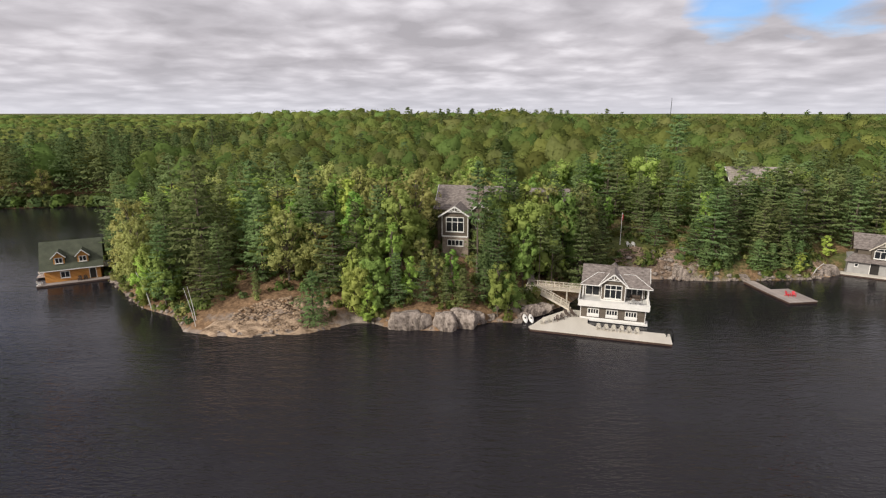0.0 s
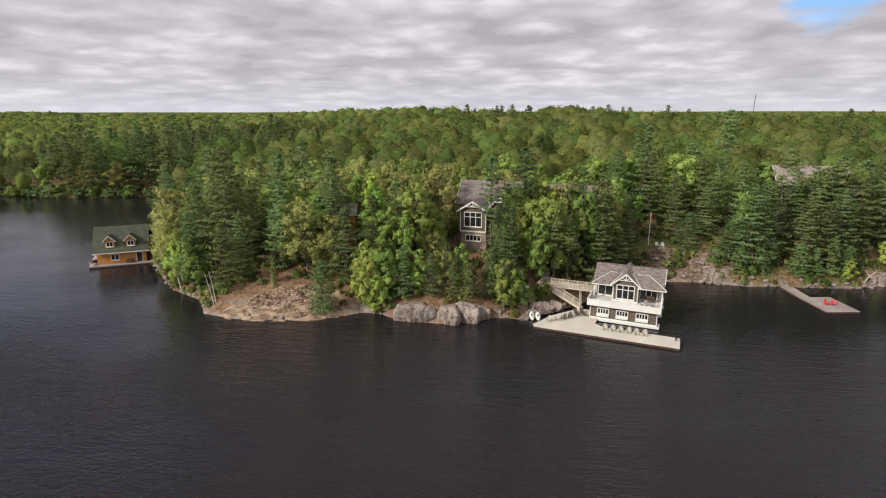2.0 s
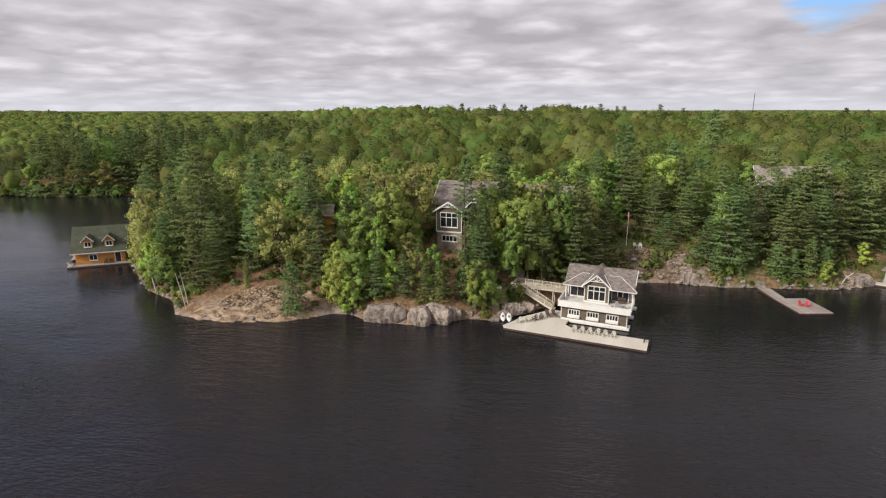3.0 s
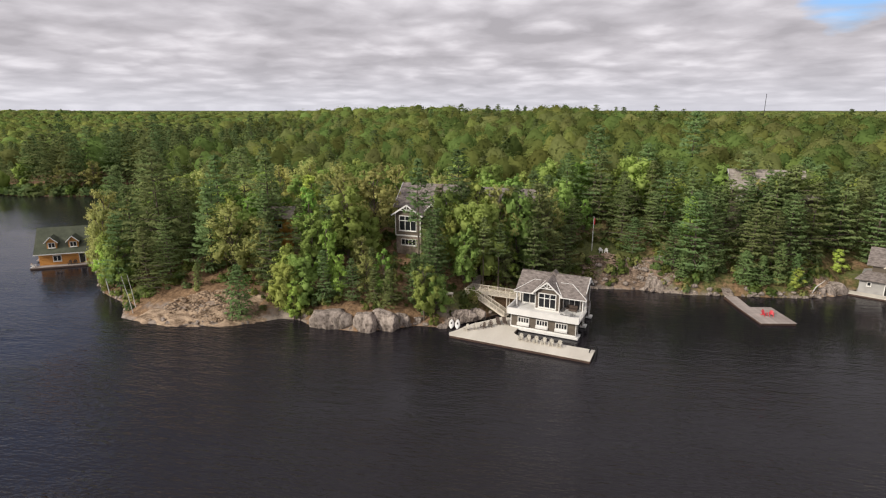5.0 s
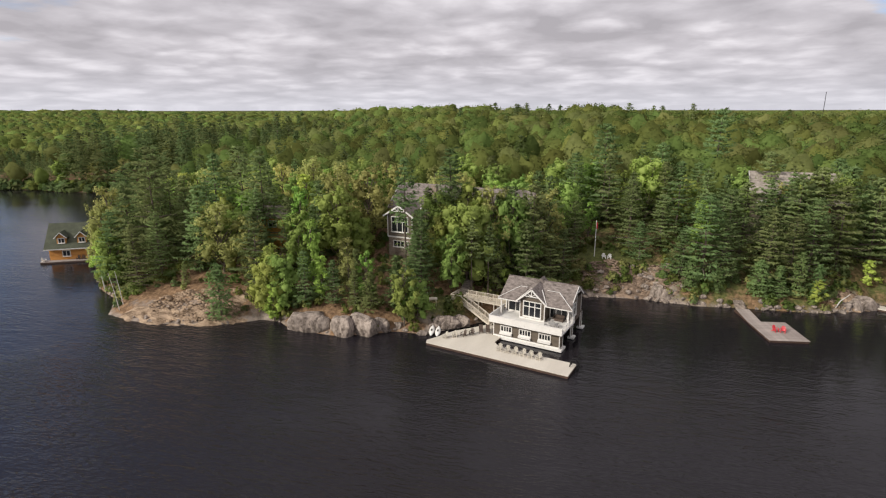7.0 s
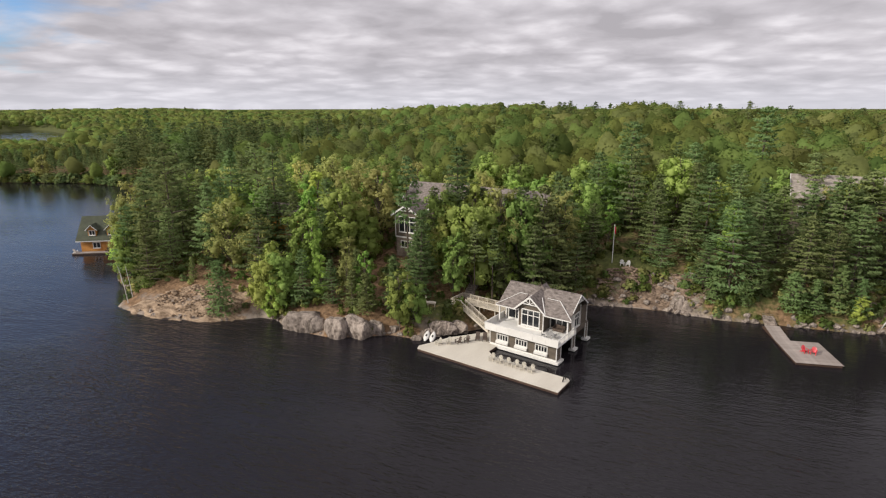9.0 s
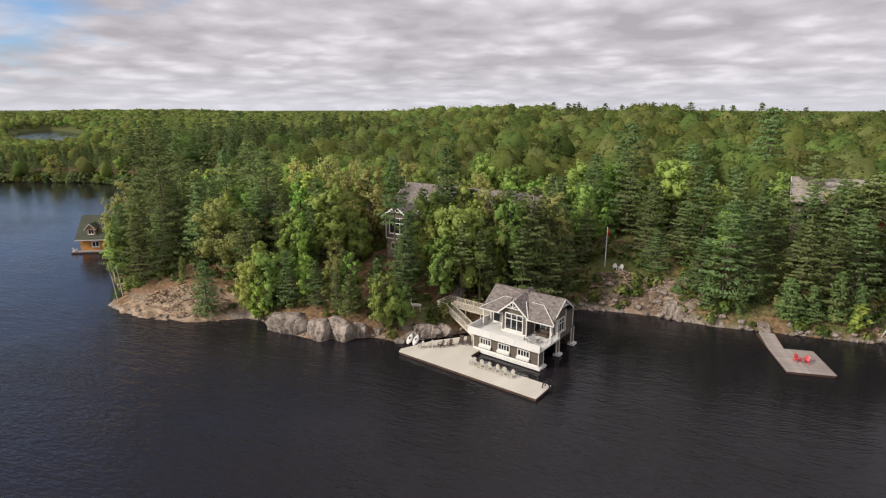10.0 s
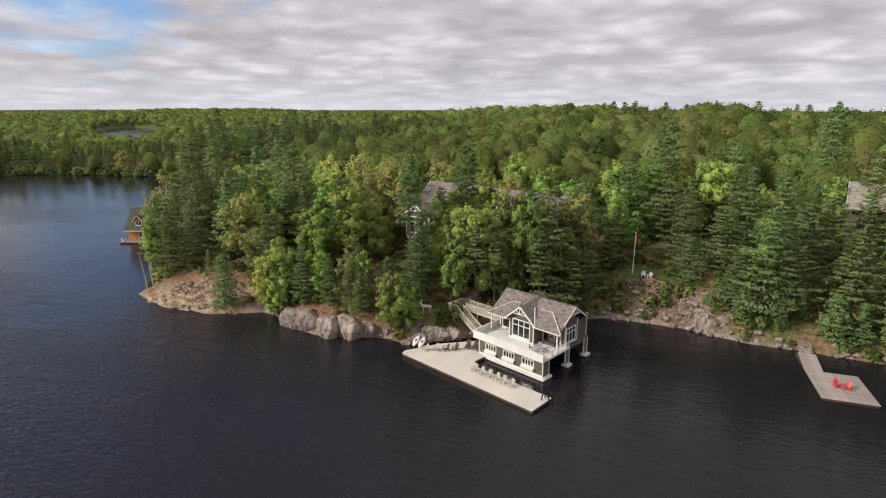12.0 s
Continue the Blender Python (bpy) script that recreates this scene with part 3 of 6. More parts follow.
def leafy_shape(seed, h, width, leaves=2300, size=0.30, lobes=17, base=0.25, wild=0.45, core=0.40, taper=0.35):
    """Broad-leaved tree: limbs that carry lobes, each lobe a spray of small leafy twigs."""
    rng = np.random.default_rng(seed)
    zc, rz, rx = h * (1 + base) / 2, h * (1 - base) / 2, width / 2
    cen, rad, limbs = [], [], []
    for i in range(lobes):
        f = (i + 0.5) / lobes
        zz = zc + rz * (2 * f - 1) * 0.84
        ring = math.sqrt(max(0.0, 1 - ((zz - zc) / rz) ** 2)) * rx * (1 + taper * (0.5 - f))
        az = i * 2.399 + rng.uniform(-0.6, 0.6)
        rr = ring * rng.uniform(0.25, 0.85)
        c = np.array((rr * math.cos(az), rr * math.sin(az), zz + rng.uniform(-0.04, 0.04) * h))
        cen.append(c)
        rad.append(rx * rng.uniform(0.30, 0.48) * (1.1 - 0.4 * f))
        limbs.append(((0, 0, max(h * 0.12, zz - rr * 1.1 - 0.8)), tuple(c * (0.92, 0.92, 1)), 0.05 + 0.006 * h))
    cen, rad = np.array(cen), np.array(rad)
    twigs = lobes * 9
    lobe = np.arange(twigs) % lobes
    td = rng.normal(size=(twigs, 3)) + (0, 0, 0.35)
    td /= np.linalg.norm(td, axis=1, keepdims=True)
    tc = cen[lobe] + td * (rad[lobe] * rng.uniform(0.45, 1.18, twigs))[:, None]
    tr = rad[lobe] * rng.uniform(0.28, 0.52, twigs)
    pick = rng.choice(twigs, leaves, p=tr ** 2 / (tr ** 2).sum())
    d = rng.normal(size=(leaves, 3))
    d[:, 2] += 0.3
    d /= np.linalg.norm(d, axis=1, keepdims=True)
    c = tc[pick] + d * (tr[pick] * rng.uniform(0.35, 1.2, leaves))[:, None] * (1, 1, 0.75)
    whole = (c - (0, 0, zc - 0.15 * rz)) / (rx, rx, rz)
    v = cards(c, 0.45 * d + 0.55 * td[pick] + 0.7 * whole + (0, 0, 0.25), size, rng, 0.7, wild)
    return (np.concatenate([v, inner_mass(cen, rad * core, rng)]) if core else v), limbs


def dome_shape(seed, h, width, leaves, size, base=0.12, lumps=22, rings=6, around=12, wild=0.35):
    """Broad crown seen from afar: a lumpy closed dome of inner foliage under a coat of outer leaves."""
    rng = np.random.default_rng(seed)
    rx, rz, zc = width / 2, h * (1 - base) * 0.5, h - h * (1 - base) * 0.52
    lump = rng.normal(size=(lumps, 3)) + (0, 0, 0.35)
    lump /= np.linalg.norm(lump, axis=1, keepdims=True)
    gain = rng.uniform(0.10, 0.32, lumps)

    def surface(d):
        w = np.exp(22 * (d @ lump.T - 1)) * gain
        r = 0.78 + w.sum(1)
        n = d + 3.0 * (w[:, :, None] * (d[:, None, :] - lump[None])).sum(1) + (0, 0, 0.15)
        return d * r[:, None] * (rx, rx, rz), n / np.linalg.norm(n, axis=1, keepdims=True)

    d = rng.normal(size=(leaves, 3))
    d[:, 2] = d[:, 2] + 0.45
    d /= np.linalg.norm(d, axis=1, keepdims=True)
    d[:, 2] = np.maximum(d[:, 2], -0.45)
    d /= np.linalg.norm(d, axis=1, keepdims=True)
    p, n = surface(d)
    v = cards(p * rng.uniform(0.86, 1.08, (leaves, 1)) + (0, 0, zc), n, size, rng, 0.75, wild)
    el = np.linspace(-0.7, 1.5, rings + 1)
    az = np.linspace(0, math.tau, around + 1)
    az[-1] = 0
    grid = np.array([[(math.cos(e) * math.cos(q), math.cos(e) * math.sin(q), math.sin(e)) for q in az] for e in el])
    gp, gn = surface(grid.reshape(-1, 3))
    g6 = np.concatenate([gp * 0.88 + (0, 0, zc), gn], 1).reshape(rings + 1, around + 1, 6)
    inner = np.stack([g6[:-1, :-1], g6[:-1, 1:], g6[1:, 1:], g6[1:, :-1]], 2).reshape(-1, 6)
    return np.concatenate([v, inner])


def quads_of(v):
    return np.arange(len(v)).reshape(-1, 4)


def leaf_mesh(me, v):
    fill_mesh(me, v[:, :3], quads_of(v))
    me.polygons.foreach_set("use_smooth", np.ones(len(v) // 4, bool))
    me.normals_split_custom_set_from_vertices(v[:, 3:6].astype(np.float32))


def crown_mesh(name, v, mat):
    me = bpy.data.meshes.new(name)
    leaf_mesh(me, v)
    me.materials.append(mat)
    return me


def trunk_mesh(h, r, branches, mat, seed, lean=0.0):
    rng = random.Random(seed)
    n = 7
    pts = [(rng.uniform(-0.12, 0.12) * (i > 0) + lean * (i / n) ** 1.5, rng.uniform(-0.12, 0.12) * (i > 0), h * 0.95 * i / n - (0.5 if i == 0 else 0)) for i in range(n + 1)]
    bm = tube(pts, [r * (1 - 0.88 * i / n) * (1.3 if i == 0 else 1) for i in range(n + 1)], 7)
    for a, b, w in branches:
        tube([a, tuple((Vector(a) + Vector(b)) / 2 + Vector((0, 0, 0.1))), b], [w, w * 0.7, w * 0.3], 4, bm)
    me = bpy.data.meshes.new("trunk")
    bm.to_mesh(me)
    bm.free()
    me.materials.append(mat)
    return me


def tree_kind(name, label, category, group, h, shape, leaf, mat, r, seed):
    v, limbs = shape
    limbs = limbs if len(limbs) < 40 else limbs[::3]
    return dict(name=name, label=label, category=category, group=group, h=h, crown=crown_mesh("crown", v, leaf), trunk=trunk_mesh(h, r, limbs, mat, seed))


PINES = [tree_kind("pine_tree", "tall white pine with tiers of dark green boughs", "pine tree", "pines", 17, pine_shape(s, 17, w, 0.86, t, 0.36, 0.07), leaf_pine, bark, 0.26, s)
         for s, w, t in ((1, 5.8, 46), (2, 5.2, 43), (3, 6.4, 48), (4, 4.8, 41), (5, 6.0, 46))]
SPRUCES = [tree_kind("spruce_tree", "small bluish-green conifer with boughs down to the ground", "conifer", "young conifers", 9, pine_shape(s, 9, w, 0.42, 20, 0.32, 0.04), leaf_spruce, bark, 0.14, s)
           for s, w in ((11, 2.8), (12, 2.5), (13, 3.2))]
MAPLES = [tree_kind("maple_tree", "broad-leaved tree with fresh yellow-green spring leaves", "deciduous tree", "broad-leaved trees", 14, leafy_shape(s, 14, w, 4300, 0.25, l, 0.12), leaf_maple, bark, 0.2, s)
          for s, w, l in ((21, 9.5, 20), (22, 8.5, 17), (23, 10.5, 24), (24, 8, 18))]
LIMES = [tree_kind("birch_tree", "slender tree with bright fresh green leaves", "deciduous tree", "bright green trees", 12, leafy_shape(s, 12, w, 4300, 0.20, l, 0.05, taper=0.9), leaf_lime, bark, 0.14, s)
         for s, w, l in ((31, 6.0, 18), (32, 5.2, 16), (33, 7.0, 20))]
BUDS = [tree_kind("budding_tree", "broad-leaved tree with sparse olive-yellow spring buds", "deciduous tree", "budding trees", 13, leafy_shape(s, 13, w, 3400, 0.20, l, 0.12, core=0.28), leaf_bud, bark, 0.17, s)
        for s, w, l in ((41, 8.5, 20), (42, 7.5, 18))]
TALL = [tree_kind("tall_pine", "tall bare-trunked pine with a sparse high crown", "pine tree", "bare-trunked pines", 20, pine_shape(s, 20, w, 0.8, 22, 0.42, 0.52), leaf_pine, bark, 0.24, s)
        for s, w in ((46, 3.4), (47, 3.0))]
KINDS = {"tall": TALL, "pine": PINES, "spruce": SPRUCES, "maple": MAPLES, "lime": LIMES, "bud": BUDS}
PLANTED = []
tree_rng = random.Random(5)


def plant(kind, x, y, top=None, tall=None, fat=1.0, label=""):
    """A tree on the ground at x, y, with its tip at the height top or of its own height tall."""
    k = tree_rng.choice(KINDS[kind])
    z = ground(x, y)
    h = tall if tall else max(3.0, top - z)
    s = h / k["h"]
    e = new(k["name"])
    e.empty_display_size = 0.5
    e.matrix_world = pose(x, y, z - 0.1, 0, 0, tree_rng.uniform(0, 360)) @ Matrix.Diagonal((s * fat, s * fat, s, 1))
    tagged(e, label or k["label"], k["category"], k["group"])
    for n in ("trunk", "crown"):
        o = new(n, k[n])
        o.parent = e
    PLANTED.append((x, y))


# trees of the point and the front shore
for kind, x, y, top, fat in (
    ("pine", -64.5, 121, 27.6, 1.0), ("pine", -51.8, 104.2, 28.7, 1.0), ("pine", -40.3, 118.5, 28.3, 1.0), ("pine", -32.0, 113.1, 28.1, 1.05),
    ("pine", -45.2, 116.0, 26.9, 1.0), ("pine", -58.7, 104.5, 21.5, 1.1), ("pine", -39, 101, 22, 1.0), ("pine", -46, 97.5, 17, 1.0), ("pine", -55, 113, 24, 1.0),
    ("pine", -24.5, 96.5, 18.5, 1.1), ("pine", -21, 103, 20, 1.0), ("tall", 2.7, 102.0, 27.5, 1.0), ("pine", 4.2, 105.0, 18.0, 0.9), ("tall", 15.0, 101.8, 17.0, 1.0), ("tall", 17.8, 103.2, 16.0, 1.0), ("tall", 12.6, 101.0, 15.0, 1.0), ("maple", 11.6, 100.4, 15.5, 0.8), ("pine", 5.2, 99.5, 15.0, 1.0),
    ("pine", 24.4, 106.5, 16.0, 1.0), ("pine", 26.2, 119.5, 20.4, 1.1), ("pine", 31.0, 114.5, 13.6, 1.2), ("pine", 28.5, 111.5, 13.0, 1.2),
    ("pine", 5.6, 107.5, 22.0, 0.95), ("tall", 9.2, 110.8, 28.8, 1.3), ("pine", 13.5, 112.5, 21.5, 1.0), ("pine", 20.5, 113.5, 21.5, 1.1), ("maple", 16.5, 109.5, 18.0, 0.9), ("pine", 5.0, 101.5, 15.0, 1.0),
    ("pine", -75, 121, 21, 1.0), ("pine", -80, 128.5, 22, 1.0), ("pine", -86, 137, 22, 1.0), ("pine", -70, 114, 19, 1.0), ("spruce", 18.5, 105.5, 13.0, 1.0),
    ("maple", 13.5, 105.5, 20.5, 0.95), ("maple", 9.0, 106.0, 19.0, 0.9), ("pine", 6.5, 98.5, 18.8, 0.9), ("spruce", -26.6, 87.6, 10.4, 1.0), ("spruce", -38.5, 94.5, 8.2, 1.0), ("spruce", -0.5, 91.5, 9.5, 1.1), ("spruce", 3.5, 93.5, 12.0, 1.0), ("spruce", -5.5, 98, 11.5, 1.0)):
    plant(kind, x, y, top, fat=fat)
for kind, x, y, top, fat in (
    ("lime", -13.6, 97.0, 17.4, 0.78), ("maple", -19.0, 90.6, 11.0, 0.85), ("maple", -16.6, 91.6, 12.2, 0.85), ("lime", -17.6, 89.4, 7.5, 1.0), ("pine", -12.6, 91.8, 12.5, 0.9), ("lime", -10.2, 93.4, 11.5, 1.0), ("pine", -7.6, 92.6, 11.0, 1.0), ("bud", -5.4, 94.0, 11.5, 0.9), ("pine", -3.6, 92.2, 9.5, 0.95), ("maple", -20.6, 94.0, 12.5, 0.8), ("bud", -69, 110.5, 20.0, 0.85), ("bud", -174, 214, 13.0, 1.1), ("bud", -160, 216, 15.0, 1.1), ("bud", -231, 208, 13.0, 1.2), ("maple", -192, 213, 13.0, 1.0), ("bud", 17.0, 112.2, 19.4, 0.95), ("maple", 11.5, 113.5, 19.5, 0.9), ("bud", 27.0, 119.0, 21.0, 0.9), ("maple", 22.8, 112.0, 18.4, 0.85), ("maple", -59.5, 98.5, 12.5, 0.65), ("pine", -56.5, 97.6, 16.5, 0.95), ("bud", -63.0, 102.0, 17.0, 0.7), ("lime", -61.0, 99.5, 11.0, 0.9),
    ("maple", -56.0, 96.0, 12.0, 1.0), ("bud", -66.5, 106.5, 16.0, 1.0), ("bud", -33.8, 99.8, 18.6, 1.1), ("bud", -28.5, 101.0, 16.5, 1.0), ("maple", -17.8, 100.5, 18.0, 0.9),
    ("maple", 5.6, 90.6, 10.8, 0.95), ("maple", 7.6, 91.6, 9.2, 0.9), ("bud", -8.0, 100.0, 13.5, 1.0), ("maple", -12.5, 106.5, 22.0, 1.0), ("bud", -9.8, 117, 24.0, 1.1), ("bud", -16, 116, 23.5, 1.1),
    ("lime", -22, 110, 21.0, 0.9), ("lime", -2.5, 95.0, 12.5, 0.9), ("maple", 13, 108, 17.5, 1.0), ("lime", 19, 107, 15.0, 0.9), ("bud", 9, 106, 16.5, 1.0),
    ("maple", 10, 113, 18.0, 1.0), ("bud", 13.6, 114.0, 19.0, 0.9), ("lime", -24, 117, 23, 1.0), ("maple", 7.6, 108.2, 21.9, 0.72), ("pine", 10.2, 107.6, 23.0, 0.95), ("maple", 13.0, 109.4, 22.6, 0.8), ("bud", 17.6, 109.8, 22.8, 0.85), ("maple", 21.2, 110.2, 21.6, 0.75), ("pine", 25.2, 111.0, 22.6, 1.0)):
    plant(kind, x, y, top, fat=fat)
# trees of the eastern bank
for kind, x, y, top, fat in (
    ("pine", 39.3, 139.8, 32.6, 1.1), ("pine", 70.8, 172.8, 35.6, 1.1), ("pine", 8, 318, 38.6, 1.0), ("pine", 2, 322, 38.0, 1.0), ("pine", 44, 322, 38.4, 1.0), ("pine", 62, 326, 38.0, 1.1), ("pine", 54, 330, 37.4, 1.0), ("pine", 92, 318, 38.0, 1.0), ("pine", -110, 262, 33.5, 1.0), ("pine", -106, 266, 32.5, 1.0), ("pine", 44.9, 133, 22.8, 1.1), ("pine", 57.0, 117.5, 20.5, 1.25), ("pine", 68.5, 118.2, 18.6, 1.2),
    ("pine", 62.5, 124, 21.0, 1.15), ("pine", 50.5, 126.5, 19.0, 1.2), ("pine", 46.0, 122.5, 14.0, 1.3), ("pine", 76.5, 121, 20.0, 1.1), ("pine", 83, 126, 22.0, 1.1),
    ("pine", 33, 124.5, 17.5, 1.2), ("pine", 91, 131, 23.0, 1.1), ("pine", 97, 128, 21.0, 1.1), ("pine", 104, 130, 23.0, 1.0), ("pine", 71, 129, 20.5, 1.1), ("pine", 66, 127, 22.0, 1.1), ("pine", 75.5, 127, 24, 1.2), ("pine", 80, 130, 25, 1.2), ("pine", 86.5, 133, 25, 1.2), ("pine", 71.2, 130.6, 22.0, 1.15), ("pine", 75.4, 131.6, 23.6, 1.1), ("pine", 79.6, 132.0, 24.0, 1.1), ("maple", 78.8, 133.4, 23.4, 0.75), ("maple", 84.0, 133.0, 23.8, 0.75), ("bud", 74.6, 133.6, 21.6, 0.7), ("pine", 77.5, 128, 21, 1.2), ("pine", 84.5, 131.5, 22.5, 1.1), ("maple", 86, 137, 24, 0.9), ("pine", 110, 138, 25.0, 1.0),
    ("spruce", 55, 115.6, 9.0, 1.2), ("spruce", 59.5, 115.4, 7.0, 1.3), ("pine", 60.5, 118.5, 16.0, 1.1), ("spruce", 66.5, 115.5, 9.0, 1.3), ("spruce", 70, 115.8, 8.0, 1.3), ("pine", 72.5, 118.5, 17.0, 1.1), ("spruce", 76.5, 116.6, 8.5, 1.2), ("pine", 53.5, 118, 14.0, 1.2), ("spruce", 73.5, 116.8, 10.5, 1.3), ("spruce", 53, 119.5, 11.5, 1.2), ("spruce", 62.5, 117.8, 8.5, 1.2), ("lime", 76.4, 115.4, 6.0, 1.3), ("lime", 88.5, 124.5, 8.0, 1.4),
    ("maple", 49, 140, 26.0, 1.1), ("maple", 68.5, 139.5, 24.0, 0.9), ("pine", 73.0, 138.0, 27.0, 1.0), ("lime", 36, 128, 17.0, 1.0)):
    plant(kind, x, y, top, fat=fat)

# keep clear: buildings, rock, lawn, and lines of sight to the house
CLEAR = [(-1, 118, 10), (11, 124, 9), (18, 127, 7), (-31, 88, 9), (-42, 88, 7), (22, 96, 8), (39, 121, 5), (45, 116.5, 5), (70, 147, 9), (93, 124, 10), (-2, 106, 6), (15, 93, 5), (9.5, 95, 3.2), (-31, 114, 4), (-1, 99, 3)]


def free(x, y, gap_):
    if any(math.hypot(x - a, y - b) < r for a, b, r in CLEAR):
        return False
    return all(math.hypot(x - a, y - b) > gap_ for a, b in PLANTED)


fill = random.Random(17)
count = 0
while count < 135:
    x, y = fill.uniform(-105, 125), fill.uniform(88, 150)
    d = float(shore_distance(x, y)[0])
    if d < 2.5 or not free(x, y, 4.3):
        continue
    g = ground(x, y)
    pine_share = 0.72 if (d < 22 and x < -30 or d < 34 and x > 28) else 0.35 if d < 24 else 0.16 if x > -60 else 0.5
    roll = fill.random()
    kind = "pine" if roll < pine_share else "maple" if roll < pine_share + 0.62 * (1 - pine_share) else "bud" if roll < 1 - 0.08 else "lime"
    tall = fill.uniform(11, 15) + 2.5 * (kind == "pine") - (3.5 if d < 8 else 0)
    if -10 < x < 26 and y < 112:
        tall *= 0.72
    plant(kind, x, y, tall=tall)
    count += 1


def woodland(name, label, variants, spots, mat):
    """Many trees as one mesh: each a turned and scaled copy of a crown shape, with a tint of its own."""
    rng = np.random.default_rng(71)
    vs, ts = [], []
    for x, y, z, h in spots:
        v, h0 = variants[rng.integers(len(variants))]
        a, s = rng.uniform(0, math.tau), h / h0
        w = s * rng.uniform(0.78, 1.25)
        c, sn = math.cos(a) * w, math.sin(a) * w
        ca, sa = math.cos(a), math.sin(a)
        vs.append(np.stack([v[:, 0] * c - v[:, 1] * sn + x, v[:, 0] * sn + v[:, 1] * c + y, v[:, 2] * s + z, v[:, 3] * ca - v[:, 4] * sa, v[:, 3] * sa + v[:, 4] * ca, v[:, 5]], -1))
        ts.append(np.full(len(v), rng.uniform(0, 1)))
    v, t = np.concatenate(vs), np.concatenate(ts)
    me = bpy.data.meshes.new(name)
    leaf_mesh(me, v)
    a = me.attributes.new("tint", "FLOAT", "POINT")
    a.data.foreach_set("value", t.astype(np.float32))
    me.materials.append(mat)
    return tagged(new(name, me), label, "woods", kind="stuff")


def scatter(x0, x1, y0, y1, step, seed, keep):
    rng = np.random.default_rng(seed)
    gx, gy = np.meshgrid(np.arange(x0, x1, step), np.arange(y0, y1, step * 0.87))
    gx = gx + (np.arange(gx.shape[0]) % 2)[:, None] * step / 2
    px = gx.ravel() + rng.uniform(-0.32, 0.32, gx.size) * step
    py = gy.ravel() + rng.uniform(-0.32, 0.32, gx.size) * step
    ok = (shore_distance(px, py) > np.where(np.hypot(px, py) > 200, 0.8, 2.5)) & (height(px, py) > 0.3) & keep(px, py)
    return px[ok], py[ok]


def away_from_planted(px, py, gap_):
    ok = np.ones(px.shape, bool)
    for a, b in PLANTED:
        ok &= np.hypot(px - a, py - b) > gap_
    for a, b, r in CLEAR:
        ok &= np.hypot(px - a, py - b) > r + 1
    return ok


def in_view(px, py):
    """The wide wedge of land that lies before the shore."""
    return (py > 90) & (px > -2.25 * py + 50) & (px < 0.92 * py + 18)


MID_LEAF = [(dome_shape(s, 14, w, 330, 0.36), 14) for s, w in ((51, 10.5), (52, 9), (53, 11.5), (54, 10))]
MID_PINE = [(pine_shape(s, 17, w, 0.95, 9, 0.65, 0.2)[0], 17) for s, w in ((61, 4.8), (62, 4.2), (63, 5.4))]
BACK_LEAF = [(dome_shape(s, 14, w, 130, 0.52, rings=5, around=10), 14) for s, w in ((71, 11), (72, 10), (73, 12))]
BACK_PINE = [(pine_shape(s, 17, w, 1.25, 5, 0.9, 0.12)[0], 17) for s, w in ((75, 4.8), (76, 4.2))]
FAR_LEAF = [(dome_shape(s, 14, 15, 22, 1.0, 0.04, 12, 4, 7), 14) for s in (55, 56, 57)]
HORIZON_LEAF = [(dome_shape(s, 14, 39, 8, 2.2, 0.04, 10, 3, 6), 14) for s in (58, 59)]
FAR_PINE = [(pine_shape(s, 16, 4.6, 2.0, 4, 1.5, 0.05)[0], 16) for s in (65, 66)]


def bush_shape(seed, n=80, size=0.21):
    rng = np.random.default_rng(seed)
    d = rng.normal(size=(n, 3))
    d[:, 2] = np.abs(d[:, 2]) + 0.1
    d /= np.linalg.norm(d, axis=1, keepdims=True)
    c = d * (0.75, 0.75, 1.0) * rng.uniform(0.55, 1.1, (n, 1))
    return cards(c, d, size, rng, 0.7, 0.5)


def undergrowth(name, label, share_, seed, mat, count_):
    """Low bushes under the trees and down to the water's edge."""
    rng = np.random.default_rng(seed)
    px, py = rng.uniform(-112, 125, count_), rng.uniform(84, 150, count_)
    d = shore_distance(px, py)
    keep = (d > 0.3) & (d < 38) & (rng.uniform(size=count_) < np.where(d < 5, 1.0, share_))
    bare_ = [(-31, 87, 9.5), (-42, 87, 7.5), (-21, 90.5, 3), (39, 121, 4), (46, 116, 3.0), (22, 96, 9), (16.5, 95.5, 3.5), (10.5, 90, 2.2), (63.5, 114.5, 2), (84, 117.5, 3.5), (93, 124, 8), (-7, 87.5, 4.2), (-12, 88.5, 3.0), (-1.5, 87.5, 3.5), (9.6, 95.0, 1.4)]
    for a, b, r in bare_:
        keep &= np.hypot(px - a, py - b) > r * rng.uniform(0.75, 1.1, count_)
    px, py = px[keep], py[keep]
    h = rng.uniform(0.5, 1.7, px.size)
    woodland(name, label, [(bush_shape(s), 1.0) for s in (91, 92, 93)], np.stack([px, py, height(px, py) - 0.1, h], -1), mat)


wood_bud = foliage("undergrowth_leaves", *BUD, attr=True, hue=0.03)
wood_olive = foliage("olive_leaves", (0.175, 0.200, 0.062), (0.290, 0.315, 0.115), attr=True, hue=0.015, per_tree=0.2, through_light=0.48)
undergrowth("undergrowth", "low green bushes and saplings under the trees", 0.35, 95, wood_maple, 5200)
undergrowth("dry_undergrowth", "low olive and tan brush on the bank", 0.3, 97, wood_bud, 2600)
undergrowth("juniper_undergrowth", "low dark evergreen shrubs on the bank", 0.3, 99, wood_pine, 2200)


